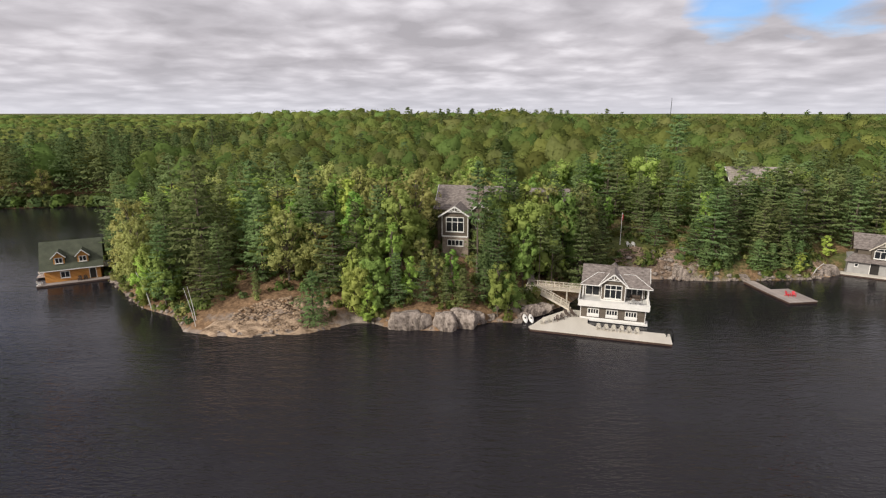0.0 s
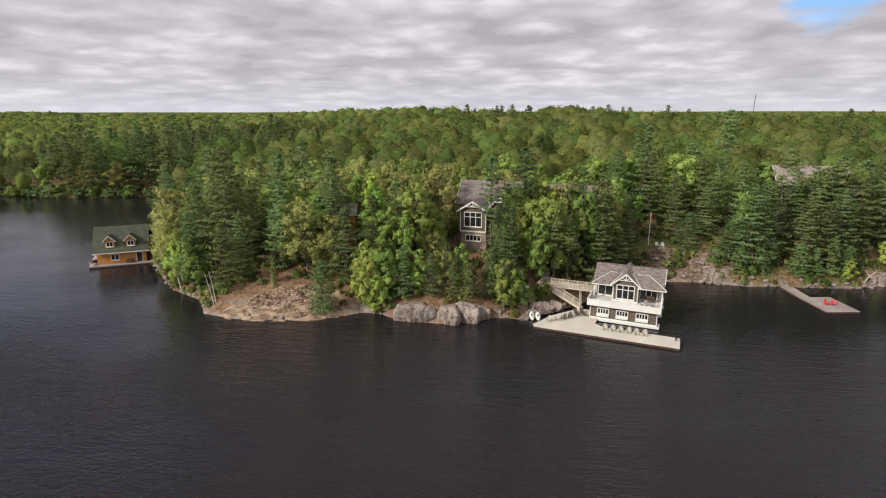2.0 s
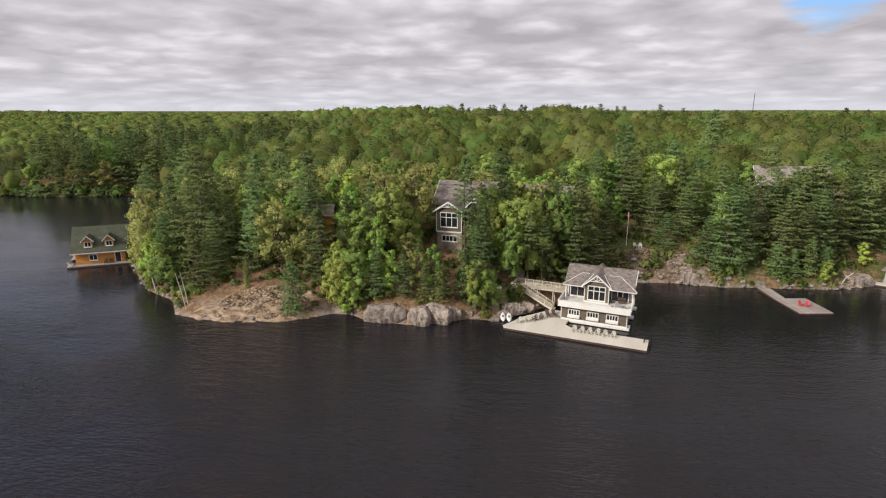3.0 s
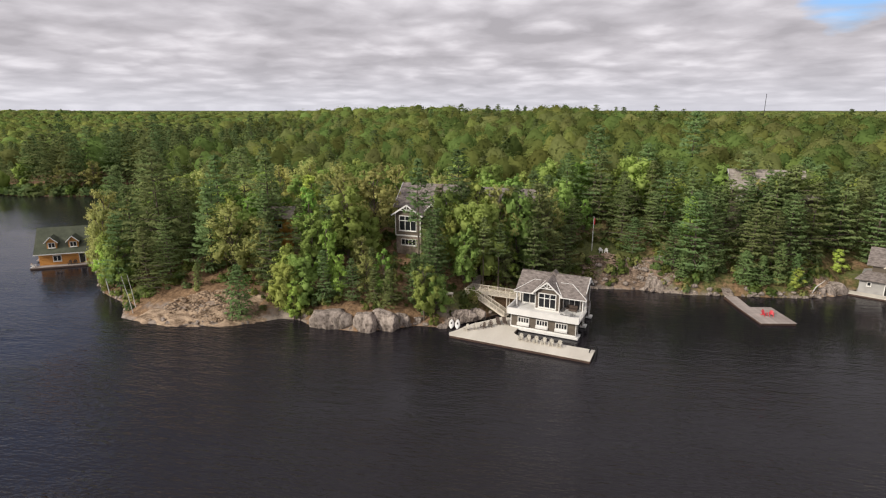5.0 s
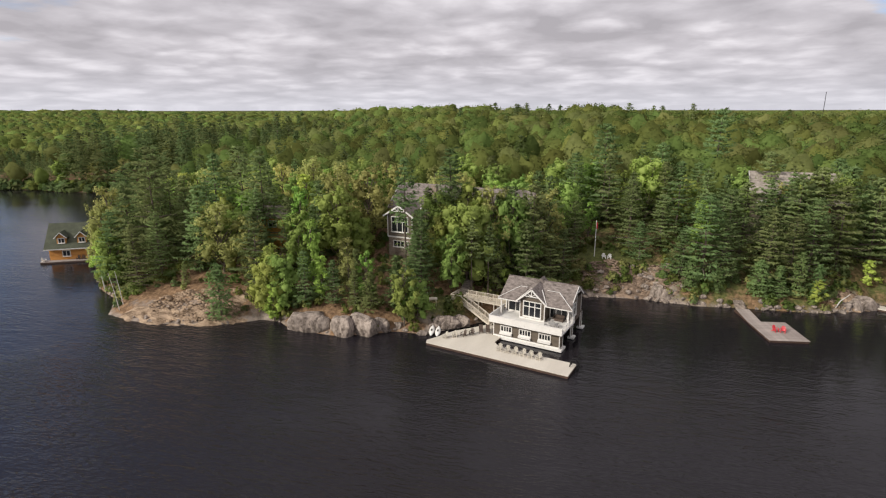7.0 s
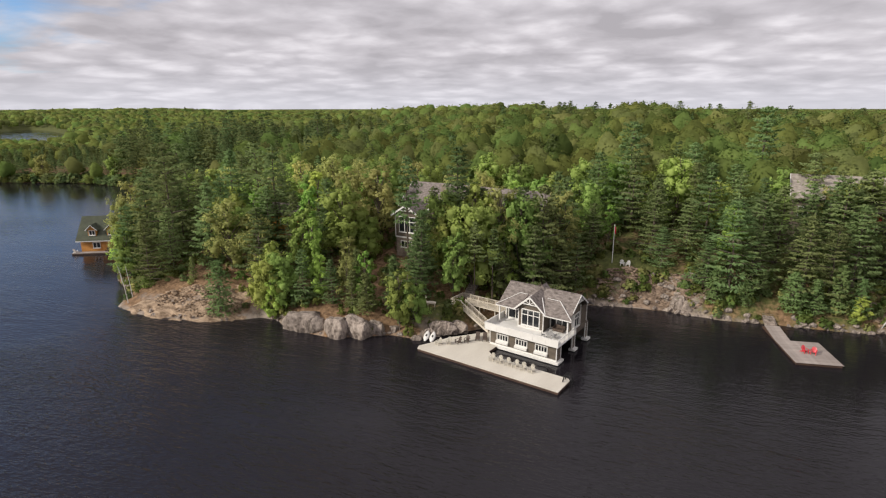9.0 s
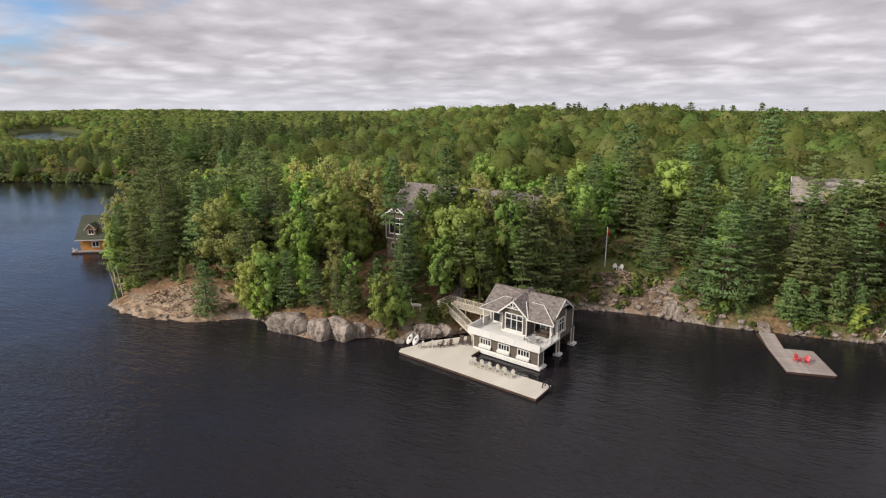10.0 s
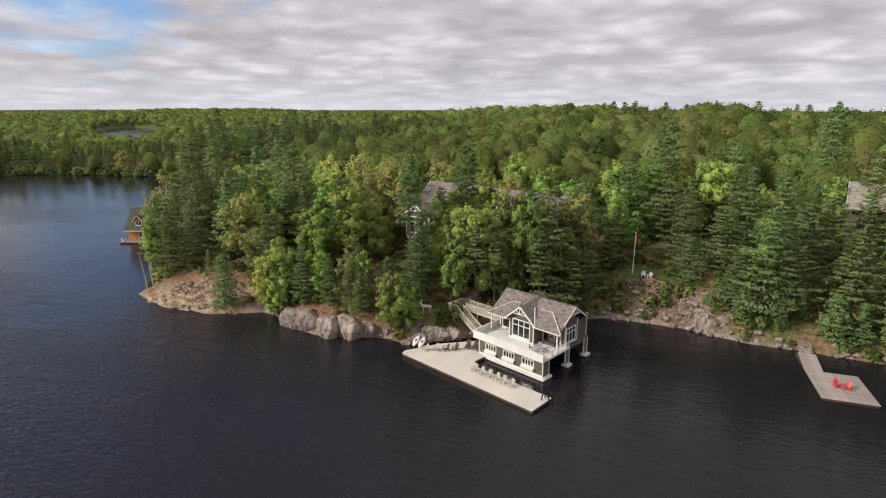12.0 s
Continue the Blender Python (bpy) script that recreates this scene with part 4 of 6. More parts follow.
def bank_shrubs():
    """Tall shrubs that overhang the far banks of the bay."""
    rng = np.random.default_rng(111)
    spots = []
    for (ax, ay), (bx, by) in zip(WEST[2:14], WEST[3:15]):
        n = int(math.hypot(bx - ax, by - ay) / 0.5)
        for i in range(n):
            f = (i + rng.uniform(0, 1)) / n
            nx_, ny_ = -(by - ay), bx - ax
            k = rng.uniform(0.1, 8.0) / math.hypot(nx_, ny_)
            spots.append((ax + (bx - ax) * f + nx_ * k, ay + (by - ay) * f + ny_ * k, 0.1, rng.uniform(1.8, 4.6)))
    spots = np.array(spots)
    half_ = rng.uniform(size=len(spots)) < 0.3
    shapes = [(bush_shape(s, 60, 0.26), 1.0) for s in (94, 95, 96)]
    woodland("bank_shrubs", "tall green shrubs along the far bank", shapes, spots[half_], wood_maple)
    woodland("bank_evergreens", "dark evergreen shrubs along the far bank", shapes, spots[~half_], wood_pine)


bank_shrubs()


def off_pond(px, py):
    """Outside the far pond and its open banks."""
    u, w = (px + 637) * -0.826 + (py - 490) * 0.564, (px + 637) * 0.564 + (py - 490) * 0.826
    return np.hypot(u / 245, w / 31) > 1.0


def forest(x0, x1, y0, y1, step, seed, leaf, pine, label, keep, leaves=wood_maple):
    px, py = scatter(x0, x1, y0, y1, step, seed, keep)
    pz = height(px, py) - 0.2
    rng = np.random.default_rng(seed + 1)
    west = 0.10 - 0.06 * ease(py, 180, 260) + 0.8 * (1 - ease(px, -150, -70)) * (1 - ease(np.hypot(px, py), 300, 430)) + 0.15 * ease(px, 70, 120) * (1 - ease(py, 150, 190))
    west = west + 0.34 * ease(px, -130, -95) * (1 - ease(px, -42, -18)) * (1 - ease(py, 150, 200))
    conifer = rng.uniform(size=px.size) < west
    h = rng.uniform(10.0, 15.5, px.size) + conifer * rng.uniform(-0.5, 3.0, px.size)
    h = h * np.where((px < -115) & (np.hypot(px, py) < 300) & (shore_distance(px, py) < 45), np.where(conifer, 1.72, 1.3), 1.0)
    u, w = (px + 637) * -0.826 + (py - 490) * 0.564, (px + 637) * 0.564 + (py - 490) * 0.826
    h = np.where((np.abs(w + 6) < 30) & (u < -180), np.minimum(h, 10.5), h)
    spots = np.stack([px, py, pz, h], -1)
    budding = ~conifer & (rng.uniform(size=px.size) < 0.24)
    woodland("budding_woods", label + " of olive budding trees", leaf, spots[budding], wood_olive)
    woodland("broadleaf_woods", label + " of yellow-green broad-leaved trees", leaf, spots[~conifer & ~budding], leaves)
    woodland("conifer_woods", label + " of dark green pines", pine, spots[conifer], wood_pine)


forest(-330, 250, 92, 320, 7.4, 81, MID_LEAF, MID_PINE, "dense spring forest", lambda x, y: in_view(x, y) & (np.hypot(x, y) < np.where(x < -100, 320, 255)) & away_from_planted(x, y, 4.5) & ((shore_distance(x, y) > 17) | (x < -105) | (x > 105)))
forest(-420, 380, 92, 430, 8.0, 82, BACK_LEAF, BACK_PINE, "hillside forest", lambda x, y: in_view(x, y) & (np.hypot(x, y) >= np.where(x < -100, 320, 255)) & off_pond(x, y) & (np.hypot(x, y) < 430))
forest(-1200, 500, 100, 1000, 14.0, 83, FAR_LEAF, FAR_PINE, "distant forest", lambda x, y: in_view(x, y) & (np.hypot(x, y) >= 430) & off_pond(x, y) & (np.hypot(x, y) < np.where(x < -550, 1300, 1000)) & ((x < -40) | (y < 480)), wood_painted_sun)
forest(-3300, 2600, 500, 3400, 42.0, 85, HORIZON_LEAF, FAR_PINE, "far woods at the horizon", lambda x, y: in_view(x, y) & (np.hypot(x, y) >= np.where(x < -550, 1300, 1000)) & (np.hypot(x, y) < 3300), wood_painted_sun)


# ---------- shared building parts ----------
def ring_frame(w, h, f, depth):
    """One closed frame round an opening w wide and h high."""
    bm = bmesh.new()
    loops = []
    for y in (-depth, 0.02):
        for k in (f, 0.0):
            loops.append([bm.verts.new((x, y, z)) for x, z in ((-w / 2 - k, -k), (w / 2 + k, -k), (w / 2 + k, h + k), (-w / 2 - k, h + k))])
    for p, q in ((0, 1), (1, 3), (3, 2), (2, 0)):
        for i in range(4):
            j = (i + 1) % 4
            bm.faces.new((loops[p][i], loops[p][j], loops[q][j], loops[q][i]))
    bmesh.ops.recalc_face_normals(bm, faces=bm.faces)
    return bm


def window(parent, m, w, h, lights=3, rows=1, mat=None, arch=0.0, depth=0.1, name="window"):
    """A framed window standing in the plane y = 0 of the pose m, its foot at z = 0, facing -y: frame, panes, sill."""
    mat = mat or white_paint
    f = 0.14
    bm = ring_frame(w, h, f, depth)
    bars = [(box(-0.06, -depth * 0.8, 0, 0.06, 0.02, h), -w / 2 + w * i / lights, 0) for i in range(1, lights)]
    bars += [(box(-w / 2, -depth * 0.7, -0.06, w / 2, 0.015, 0.06), 0, h * (0.68 if rows == 2 else j / rows)) for j in range(1, rows)]
    if arch:
        n = 8
        for i in range(n):
            a0, a1 = math.pi * i / n, math.pi * (i + 1) / n
            bar((-w / 2 * math.cos(a0), -0.05, h + f + arch * math.sin(a0)), (-w / 2 * math.cos(a1), -0.05, h + f + arch * math.sin(a1)), 0.1, 0.1, bm)
        bar((0, -0.05, h + f), (0, -0.05, h + f + arch), 0.08, 0.08, bm)
    win = part(name, bm, mat, parent)
    win.matrix_basis = m
    for mesh_, x, z in bars:
        part("glazing_bar", mesh_, mat, win).matrix_basis = pose(x, 0, z)
    part("sill", box(-w / 2 - 0.2, -depth - 0.14, -f - 0.08, w / 2 + 0.2, 0.02, -f, bevel=0.015), mat, win)
    first = None
    for i in range(lights):
        x = -w / 2 + w * (i + 0.5) / lights
        if first is None:
            first = part("pane", box(-w / lights / 2 + 0.03, -0.02, 0.0, w / lights / 2 - 0.03, 0.0, h), glass, win)
            first.matrix_basis = pose(x, 0, 0)
        else:
            share("pane", first, pose(x, 0, 0), win)
    if arch:
        out = [(-w / 2 * math.cos(math.pi * i / 8) * 0.97, h + f + arch * 0.97 * math.sin(math.pi * i / 8)) for i in range(9)]
        part("fanlight", prism(out, -0.02, 0.0), glass, win)
    return win


def railing(parent, a, b, h=1.0, mat=None, step=0.14, post=1.8, name="railing"):
    """Posts, rails and balusters from a to b, which may slope."""
    mat = mat or white_paint
    a, b = Vector(a), Vector(b)
    upz = Vector((0, 0, 1))
    rail = part(name, bar(a + upz * h, b + upz * h, 0.11, 0.07), mat, parent)
    part("bottom_rail", bar(a + upz * 0.12, b + upz * 0.12, 0.06, 0.06), mat, rail)
    bm = bmesh.new()
    n = max(2, int((b - a).length / step))
    for i in range(1, n):
        p = a.lerp(b, i / n)
        bar(p + upz * 0.12, p + upz * h, 0.04, 0.04, bm)
    part("balusters", bm, mat, rail)
    n = max(1, round((b - a).length / post))
    for i in range(n + 1):
        p = a.lerp(b, i / n)
        part("post", box(p.x - 0.06, p.y - 0.06, p.z - 0.02, p.x + 0.06, p.y + 0.06, p.z + h + 0.08, bevel=0.015), mat, rail)
    return rail


def gable_trim(parent, x, y, half, z_eave, z_peak, out=0.5, mat=None, w=0.22):
    """White barge boards with a small king-post truss in the plane y, facing -y."""
    mat = mat or white_paint
    bm = bmesh.new()
    bar((x - half, y, z_eave), (x, y, z_peak), 0.09, w, bm)
    bar((x + half, y, z_eave), (x, y, z_peak), 0.09, w, bm)
    drop = z_peak - (z_peak - z_eave) * 0.48
    hw = half * 0.48
    bar((x - hw, y + 0.02, drop), (x + hw, y + 0.02, drop), 0.08, 0.12, bm)
    bar((x, y + 0.02, drop), (x, y + 0.02, z_peak), 0.08, 0.14, bm)
    for s in (-1, 1):
        bar((x, y + 0.02, drop + 0.05), (x + s * hw * 0.55, y + 0.02, z_peak - (z_peak - drop) * 0.55), 0.07, 0.1, bm)
    return part("gable_truss", bm, mat, parent)


# ---------- boathouse ----------
BH = pose(20.55, 90.65, 0, 0, 0, -18)
boathouse = thing("boathouse", BH @ Matrix.Diagonal((0.965, 0.965, 1, 1)), "two-storey grey-brown boathouse with white trim over the water", "boathouse")
lower = bmesh.new()
box(0, 0, 0.45, 11.4, 0.25, 2.97, lower)
box(0, 0.25, 0.45, 0.25, 11.6, 2.97, lower)
box(0.25, 11.35, 0.45, 11.4, 11.6, 2.97, lower)
for v0, v1 in ((0.25, 1.5), (5.6, 6.6), (10.6, 11.35)):
    box(11.15, v0, 0.45, 11.4, v1, 2.97, lower)
for v0, v1 in ((1.5, 5.6), (6.6, 10.6)):
    box(11.15, v0, 2.45, 11.4, v1, 2.97, lower)
lower_wall = part("lower_wall", lower, siding, boathouse)
part("footing", box(-0.1, -0.42, 0.1, 11.9, 1.7, 0.45, bevel=0.03), white_paint, boathouse, "white timber footing at the waterline")
part("footing", box(10.9, 5.5, 0.1, 11.95, 6.75, 0.45, bevel=0.03), white_paint, boathouse)
part("footing", box(10.9, 10.5, 0.1, 11.95, 11.8, 0.45, bevel=0.03), white_paint, boathouse)
part("floor", box(0.0, 5.6, 2.98, 11.4, 11.6, 3.19), siding, boathouse)
part("footing", box(-0.1, 1.7, 0.1, 0.5, 11.8, 0.45, bevel=0.03), white_paint, boathouse)
for px_, py_ in ((-0.03, -0.03), (11.33, -0.03), (11.33, 1.42), (11.33, 5.55), (11.33, 6.52), (11.33, 10.55), (11.33, 11.5)):
    part("corner_board", box(px_, py_, 0.45, px_ + 0.12, py_ + 0.14, 2.95), white_paint, boathouse)
part("base_board", box(0.09, -0.05, 0.45, 11.33, 0.0, 0.68), white_paint, boathouse)
for u in (2.3, 5.6, 8.95):
    w_ = window(boathouse, pose(u, -0.002, 1.5), 1.8, 0.78, 4)
    part("window_box", box(-1.08, -0.4, -0.55, 1.08, -0.1, -0.2, bevel=0.02), white_paint, w_, "white planter box")
deck_ = part("deck", box(-0.45, -0.95, 2.97, 12.0, 5.6, 3.2, bevel=0.03), white_paint, boathouse, "white upper deck")
# solid white parapet along the front and round the corners
par = bmesh.new()
box(-0.45, -0.95, 3.2, 12.0, -0.86, 4.05, par)
box(-0.45, -0.86, 3.2, -0.36, 5.2, 4.05, par)
parapet = part("parapet", par, white_paint, boathouse)
part("cap_rail", box(-0.52, -1.0, 4.05, 12.06, -0.8, 4.12, bevel=0.015), white_paint, parapet)
part("cap_rail", box(-0.52, -0.8, 4.05, -0.3, 5.2, 4.12, bevel=0.015), white_paint, parapet)
for i in range(7):
    x = -0.45 + i * 2.06
    part("post", box(x, -0.98, 3.2, x + 0.13, -0.83, 4.18, bevel=0.015), white_paint, parapet)
railing(boathouse, (11.95, -0.8, 3.2), (11.95, 5.4, 3.2), 0.9)
# upper storey: room under the main ridge, a gabled bay in front
up_w = bmesh.new()
box(0.2, 4.9, 3.2, 11.2, 11.3, 6.1, up_w)
upper_wall = part("upper_wall", up_w, siding, boathouse)
BX = 5.6
bay = part("bay", prism([(BX - 2.15, 3.2), (BX + 2.15, 3.2), (BX + 2.15, 6.2), (BX, 8.0), (BX - 2.15, 6.2)], 2.75, 5.6), siding, boathouse)
window(boathouse, pose(BX, 2.75, 3.75), 2.9, 2.35, 3, 2)
for x in (BX - 2.2, BX + 2.06):
    part("corner_board", box(x, 2.7, 3.2, x + 0.14, 2.84, 6.1), white_paint, bay)
part("base_board", box(BX - 2.06, 2.7, 3.2, BX + 2.06, 2.75, 3.42), white_paint, bay)
for x0, x1, n in ((0.45, 3.2, 2), (7.9, 11.0, 3)):
    window(boathouse, pose((x0 + x1) / 2, 4.9, 3.45), x1 - x0 - 0.3, 2.1, n)
for x, y in ((0.05, 2.5), (11.7, 2.5), (11.7, 4.7), (0.05, 4.7)):
    part("porch_post", box(x, y, 3.2, x + 0.2, y + 0.2, 6.1, bevel=0.02), white_paint, boathouse)
part("porch_beam", box(0.05, 2.52, 5.8, BX - 2.2, 2.7, 6.04), white_paint, boathouse)
part("porch_beam", box(BX + 2.2, 2.52, 5.8, 11.9, 2.7, 6.04), white_paint, boathouse)
# right gable end
part("gable_wall", prism([(4.9, 6.1), (8.9, 6.1), (6.6, 8.4)], -0.12, 0.12), siding, boathouse).matrix_basis = Matrix.Translation((11.08, 0, 0)) @ pose(0, 0, 0, 0, 0, 90) @ Matrix.Identity(4)
gw = window(boathouse, pose(11.22, 6.9, 3.6, 0, 0, 90), 2.3, 1.9, 3, 2)
tr = gable_trim(boathouse, 6.6, 0, 2.9, 6.8, 8.75)
tr.matrix_basis = Matrix.Translation((12.08, 0, 0)) @ pose(0, 0, 0, 0, 0, 90)
for y in (5.35, 8.6, 11.2):
    part("corner_board", box(11.18, y, 3.2, 11.28, y + 0.16, 6.6), white_paint, boathouse)
# roofs
roof = part("roof", slab([(-0.25, 2.75, 6.15), (12.1, 2.75, 6.15), (12.1, 6.6, 8.8), (-0.25, 6.6, 8.8)], 0.16), shingle, boathouse, "weathered cedar shingle roof")
part("rear_slope", slab([(-0.25, 6.6, 8.8), (12.1, 6.6, 8.8), (12.1, 12.0, 5.9), (-0.25, 12.0, 5.9)], 0.16), shingle, roof)
left_end = part("left_gable", prism([(4.9, 6.05), (11.2, 6.05), (6.6, 8.55)], -0.1, 0.1), siding, boathouse)
left_end.matrix_basis = Matrix.Translation((0.35, 0, 0)) @ pose(0, 0, 0, 0, 0, 90)
part("porch_roof", slab([(-0.35, 2.2, 6.1), (BX - 2.3, 2.2, 6.1), (BX - 1.6, 4.85, 7.72), (2.6, 4.85, 7.72)], 0.16), shingle, roof)
part("porch_roof", slab([(BX + 2.3, 2.2, 6.1), (12.5, 2.2, 6.1), (9.4, 4.85, 7.72), (BX + 1.6, 4.85, 7.72)], 0.16), shingle, roof)
for s in (-1, 1):
    part("bay_roof", slab([(BX, 2.2, 8.35), (BX, 6.9, 8.85), (BX + s * 2.7, 2.2, 6.08)], 0.15), shingle, roof)
part("ridge_gablet", prism([(BX - 0.75, 8.5), (BX + 0.75, 8.5), (BX, 9.25)], 6.2, 7.8), shingle, roof)
for a, b in (((-0.35, 2.22, 6.18), (2.6, 4.87, 7.8)), ((2.6, 4.87, 7.8), (BX - 1.75, 4.87, 7.8)), ((12.5, 2.22, 6.18), (9.4, 4.87, 7.8)), ((9.4, 4.87, 7.8), (BX + 1.75, 4.87, 7.8)),
             ((BX + 0.9, 4.6, 7.85), (BX + 2.6, 2.3, 6.2)), ((BX - 0.9, 4.6, 7.85), (BX - 2.6, 2.3, 6.2))):
    part("flashing", bar(a, b, 0.13, 0.05), white_paint, roof, "white metal flashing")
part("gutter", bar((-0.35, 2.16, 6.02), (BX - 2.3, 2.16, 6.02), 0.1, 0.14), white_paint, roof)
part("gutter", bar((BX + 2.3, 2.16, 6.02), (12.5, 2.16, 6.02), 0.1, 0.14), white_paint, roof)
part("ridge_cap", bar((-0.25, 6.6, 8.83), (12.1, 6.6, 8.83), 0.2, 0.08), shingle, roof)
gable_trim(boathouse, BX, 2.18, 2.72, 6.0, 8.3)


# bridge, landing and stairs on the shore side
stairs = thing("deck_stairs", BH, "cream-painted timber bridge and stairs from hillside to dock", "stairs")
part("bridge", box(-9.6, 6.2, 3.02, -0.45, 8.0, 3.2), cream_paint, stairs)
part("landing", box(-10.6, 4.4, 3.02, -8.4, 6.2, 3.2), cream_paint, stairs)
for i in range(15):
    f = i / 14
    part("step", box(-8.4 + 6.0 * f, 4.4 - 1.3 * f, 3.0 - 2.4 * f, -7.9 + 6.0 * f, 5.7 - 1.3 * f, 3.06 - 2.4 * f), cream_paint, stairs)
part("stringer", bar((-8.4, 4.42, 2.95), (-2.2, 3.08, 0.5), 0.08, 0.3), cream_paint, stairs)
part("stringer", bar((-8.4, 5.72, 2.95), (-2.2, 4.38, 0.5), 0.08, 0.3), cream_paint, stairs)
railing(stairs, (-10.5, 7.95, 3.2), (-0.5, 7.95, 3.2), 1.0, cream_paint)
railing(stairs, (-8.3, 6.25, 3.2), (-0.5, 6.25, 3.2), 1.0, cream_paint)
railing(stairs, (-10.5, 4.45, 3.2), (-8.4, 4.45, 3.2), 1.0, cream_paint)
railing(stairs, (-10.5, 4.45, 3.2), (-10.5, 7.95, 3.2), 1.0, cream_paint)
railing(stairs, (-8.4, 4.42, 3.05), (-2.3, 3.08, 0.6), 1.0, cream_paint)
railing(stairs, (-8.4, 5.72, 3.05), (-2.3, 4.38, 0.6), 1.0, cream_paint)
for x, y in ((-6, 7.8), (-6, 6.4), (-3, 7.8), (-3, 6.4), (-8.6, 4.6), (-8.6, 6.0)):
    part("support_post", box(x - 0.08, y - 0.08, -0.6, x + 0.08, y + 0.08, 3.02), cream_paint, stairs)

# ---------- main dock ----------
DK = pose(10.65, 85.4, 0, 0, 0, -17.2)
dock = thing("dock", DK, "pale cream decked dock on dark timber", "dock")
OUT = [(0, 0), (22.7, 0), (22.7, 4.15), (10.7, 4.15), (9.3, 5.3), (9.35, 7.45), (7.5, 8.0), (8.6, 11.6), (5.4, 11.4), (1.6, 6.0), (0.3, 2.4), (-0.4, 0.9)]
part("deck", slab([(x, y, 0.46) for x, y in OUT], 0.11), deck_white, dock)
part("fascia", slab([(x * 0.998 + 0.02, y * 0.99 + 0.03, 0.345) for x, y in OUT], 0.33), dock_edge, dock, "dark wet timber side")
for i in range(8):
    part("pile", tube([(0.8 + i * 3.05, 0.4, -3), (0.8 + i * 3.05, 0.4, 0.3)], [0.14, 0.14], 8), dock_edge, dock)

def adirondack(name, mat, label, group, m, category="chair"):
    c = thing(name, m, label, category, group)
    seat = bmesh.new()
    for i in range(5):
        y = -0.28 + i * 0.125
        box(-0.27, y, 0.36 - i * 0.032, 0.27, y + 0.105, 0.385 - i * 0.032, seat)
    part("seat", seat, mat, c)
    back = bmesh.new()
    for i in range(5):
        x = (i - 2) * 0.112
        bar((x * 0.9, 0.27, 0.22), (x * 1.15, 0.58, 0.98 - 0.035 * (i - 2) ** 2), 0.095, 0.03, back)
    bar((-0.3, 0.42, 0.58), (0.3, 0.42, 0.58), 0.03, 0.07, back)
    part("backrest", back, mat, c)
    for s in (-1, 1):
        part("arm", box(s * 0.36 - 0.075, -0.36, 0.545, s * 0.36 + 0.075, 0.42, 0.575, bevel=0.01), mat, c)
        part("leg", box(s * 0.31 - 0.05, -0.34, 0, s * 0.31 + 0.05, -0.26, 0.545), mat, c)
        part("rear_leg", bar((s * 0.28, -0.3, 0.36), (s * 0.28, 0.62, 0.03), 0.035, 0.12), mat, c)
    return c


row = adirondack("adirondack_chair", taupe, "taupe wooden slatted lounge chair facing the lake", "row of dock chairs", DK @ pose(11.2, 2.95, 0.46, 0, 0, 4))
turn = random.Random(3)
for i in range(1, 6):
    copy_thing(row, DK @ pose(11.2 + 1.24 * i, 2.95 + turn.uniform(-0.08, 0.08), 0.46, 0, 0, turn.uniform(-8, 8)))
copy_thing(row, DK @ pose(1.8, 2.9, 0.46, 0, 0, -12))
copy_thing(row, DK @ pose(3.0, 4.0, 0.46, 0, 0, 14))
brown_chair = adirondack("dock_chair", brown_wicker, "dark brown slatted chair at the back of the dock", "dark dock chairs", DK @ pose(4.0, 5.0, 0.46, 0, 0, -15))
copy_thing(brown_chair, DK @ pose(4.9, 6.1, 0.46, 0, 0, 10))


def lounger(m):
    c = thing("sun_lounger", m, "dark brown wicker sun lounger on the dock", "lounger", "loungers")
    part("mattress", box(-0.33, -0.95, 0.3, 0.33, 0.4, 0.4, bevel=0.03), brown_wicker, c)
    part("backrest", box(-0.33, 0, -0.05, 0.33, 0.75, 0.05, bevel=0.03, m=pose(0, 0.4, 0.36, 38)), brown_wicker, c)
    for x in (-0.28, 0.28):
        for y in (-0.85, 0.35):
            part("leg", box(x - 0.03, y - 0.03, 0, x + 0.03, y + 0.03, 0.3), brown_wicker, c)
    return c


one = lounger(DK @ pose(5.6, 8.1, 0.46, 0, 0, 28))
copy_thing(one, DK @ pose(6.6, 8.6, 0.46, 0, 0, 28))

ladder = thing("dock_ladder", DK @ pose(22.5, 3.3, 0.46) @ Matrix.Diagonal((1.3, 1.6, 1.3, 1)), "black metal swim ladder at the dock corner", "ladder")
for y in (-0.25, 0.25):
    part("side_rail", tube([(-0.35, y, 0), (-0.2, y, 0.75), (0.2, y, 0.85), (0.45, y, 0.4), (0.5, y, -1.2)], [0.07] * 5, 6), metal_dark, ladder)
for z in (-0.1, -0.4, -0.7):
    part("rung", bar((0.49, -0.25, z), (0.49, 0.25, z), 0.08, 0.05), metal_dark, ladder)


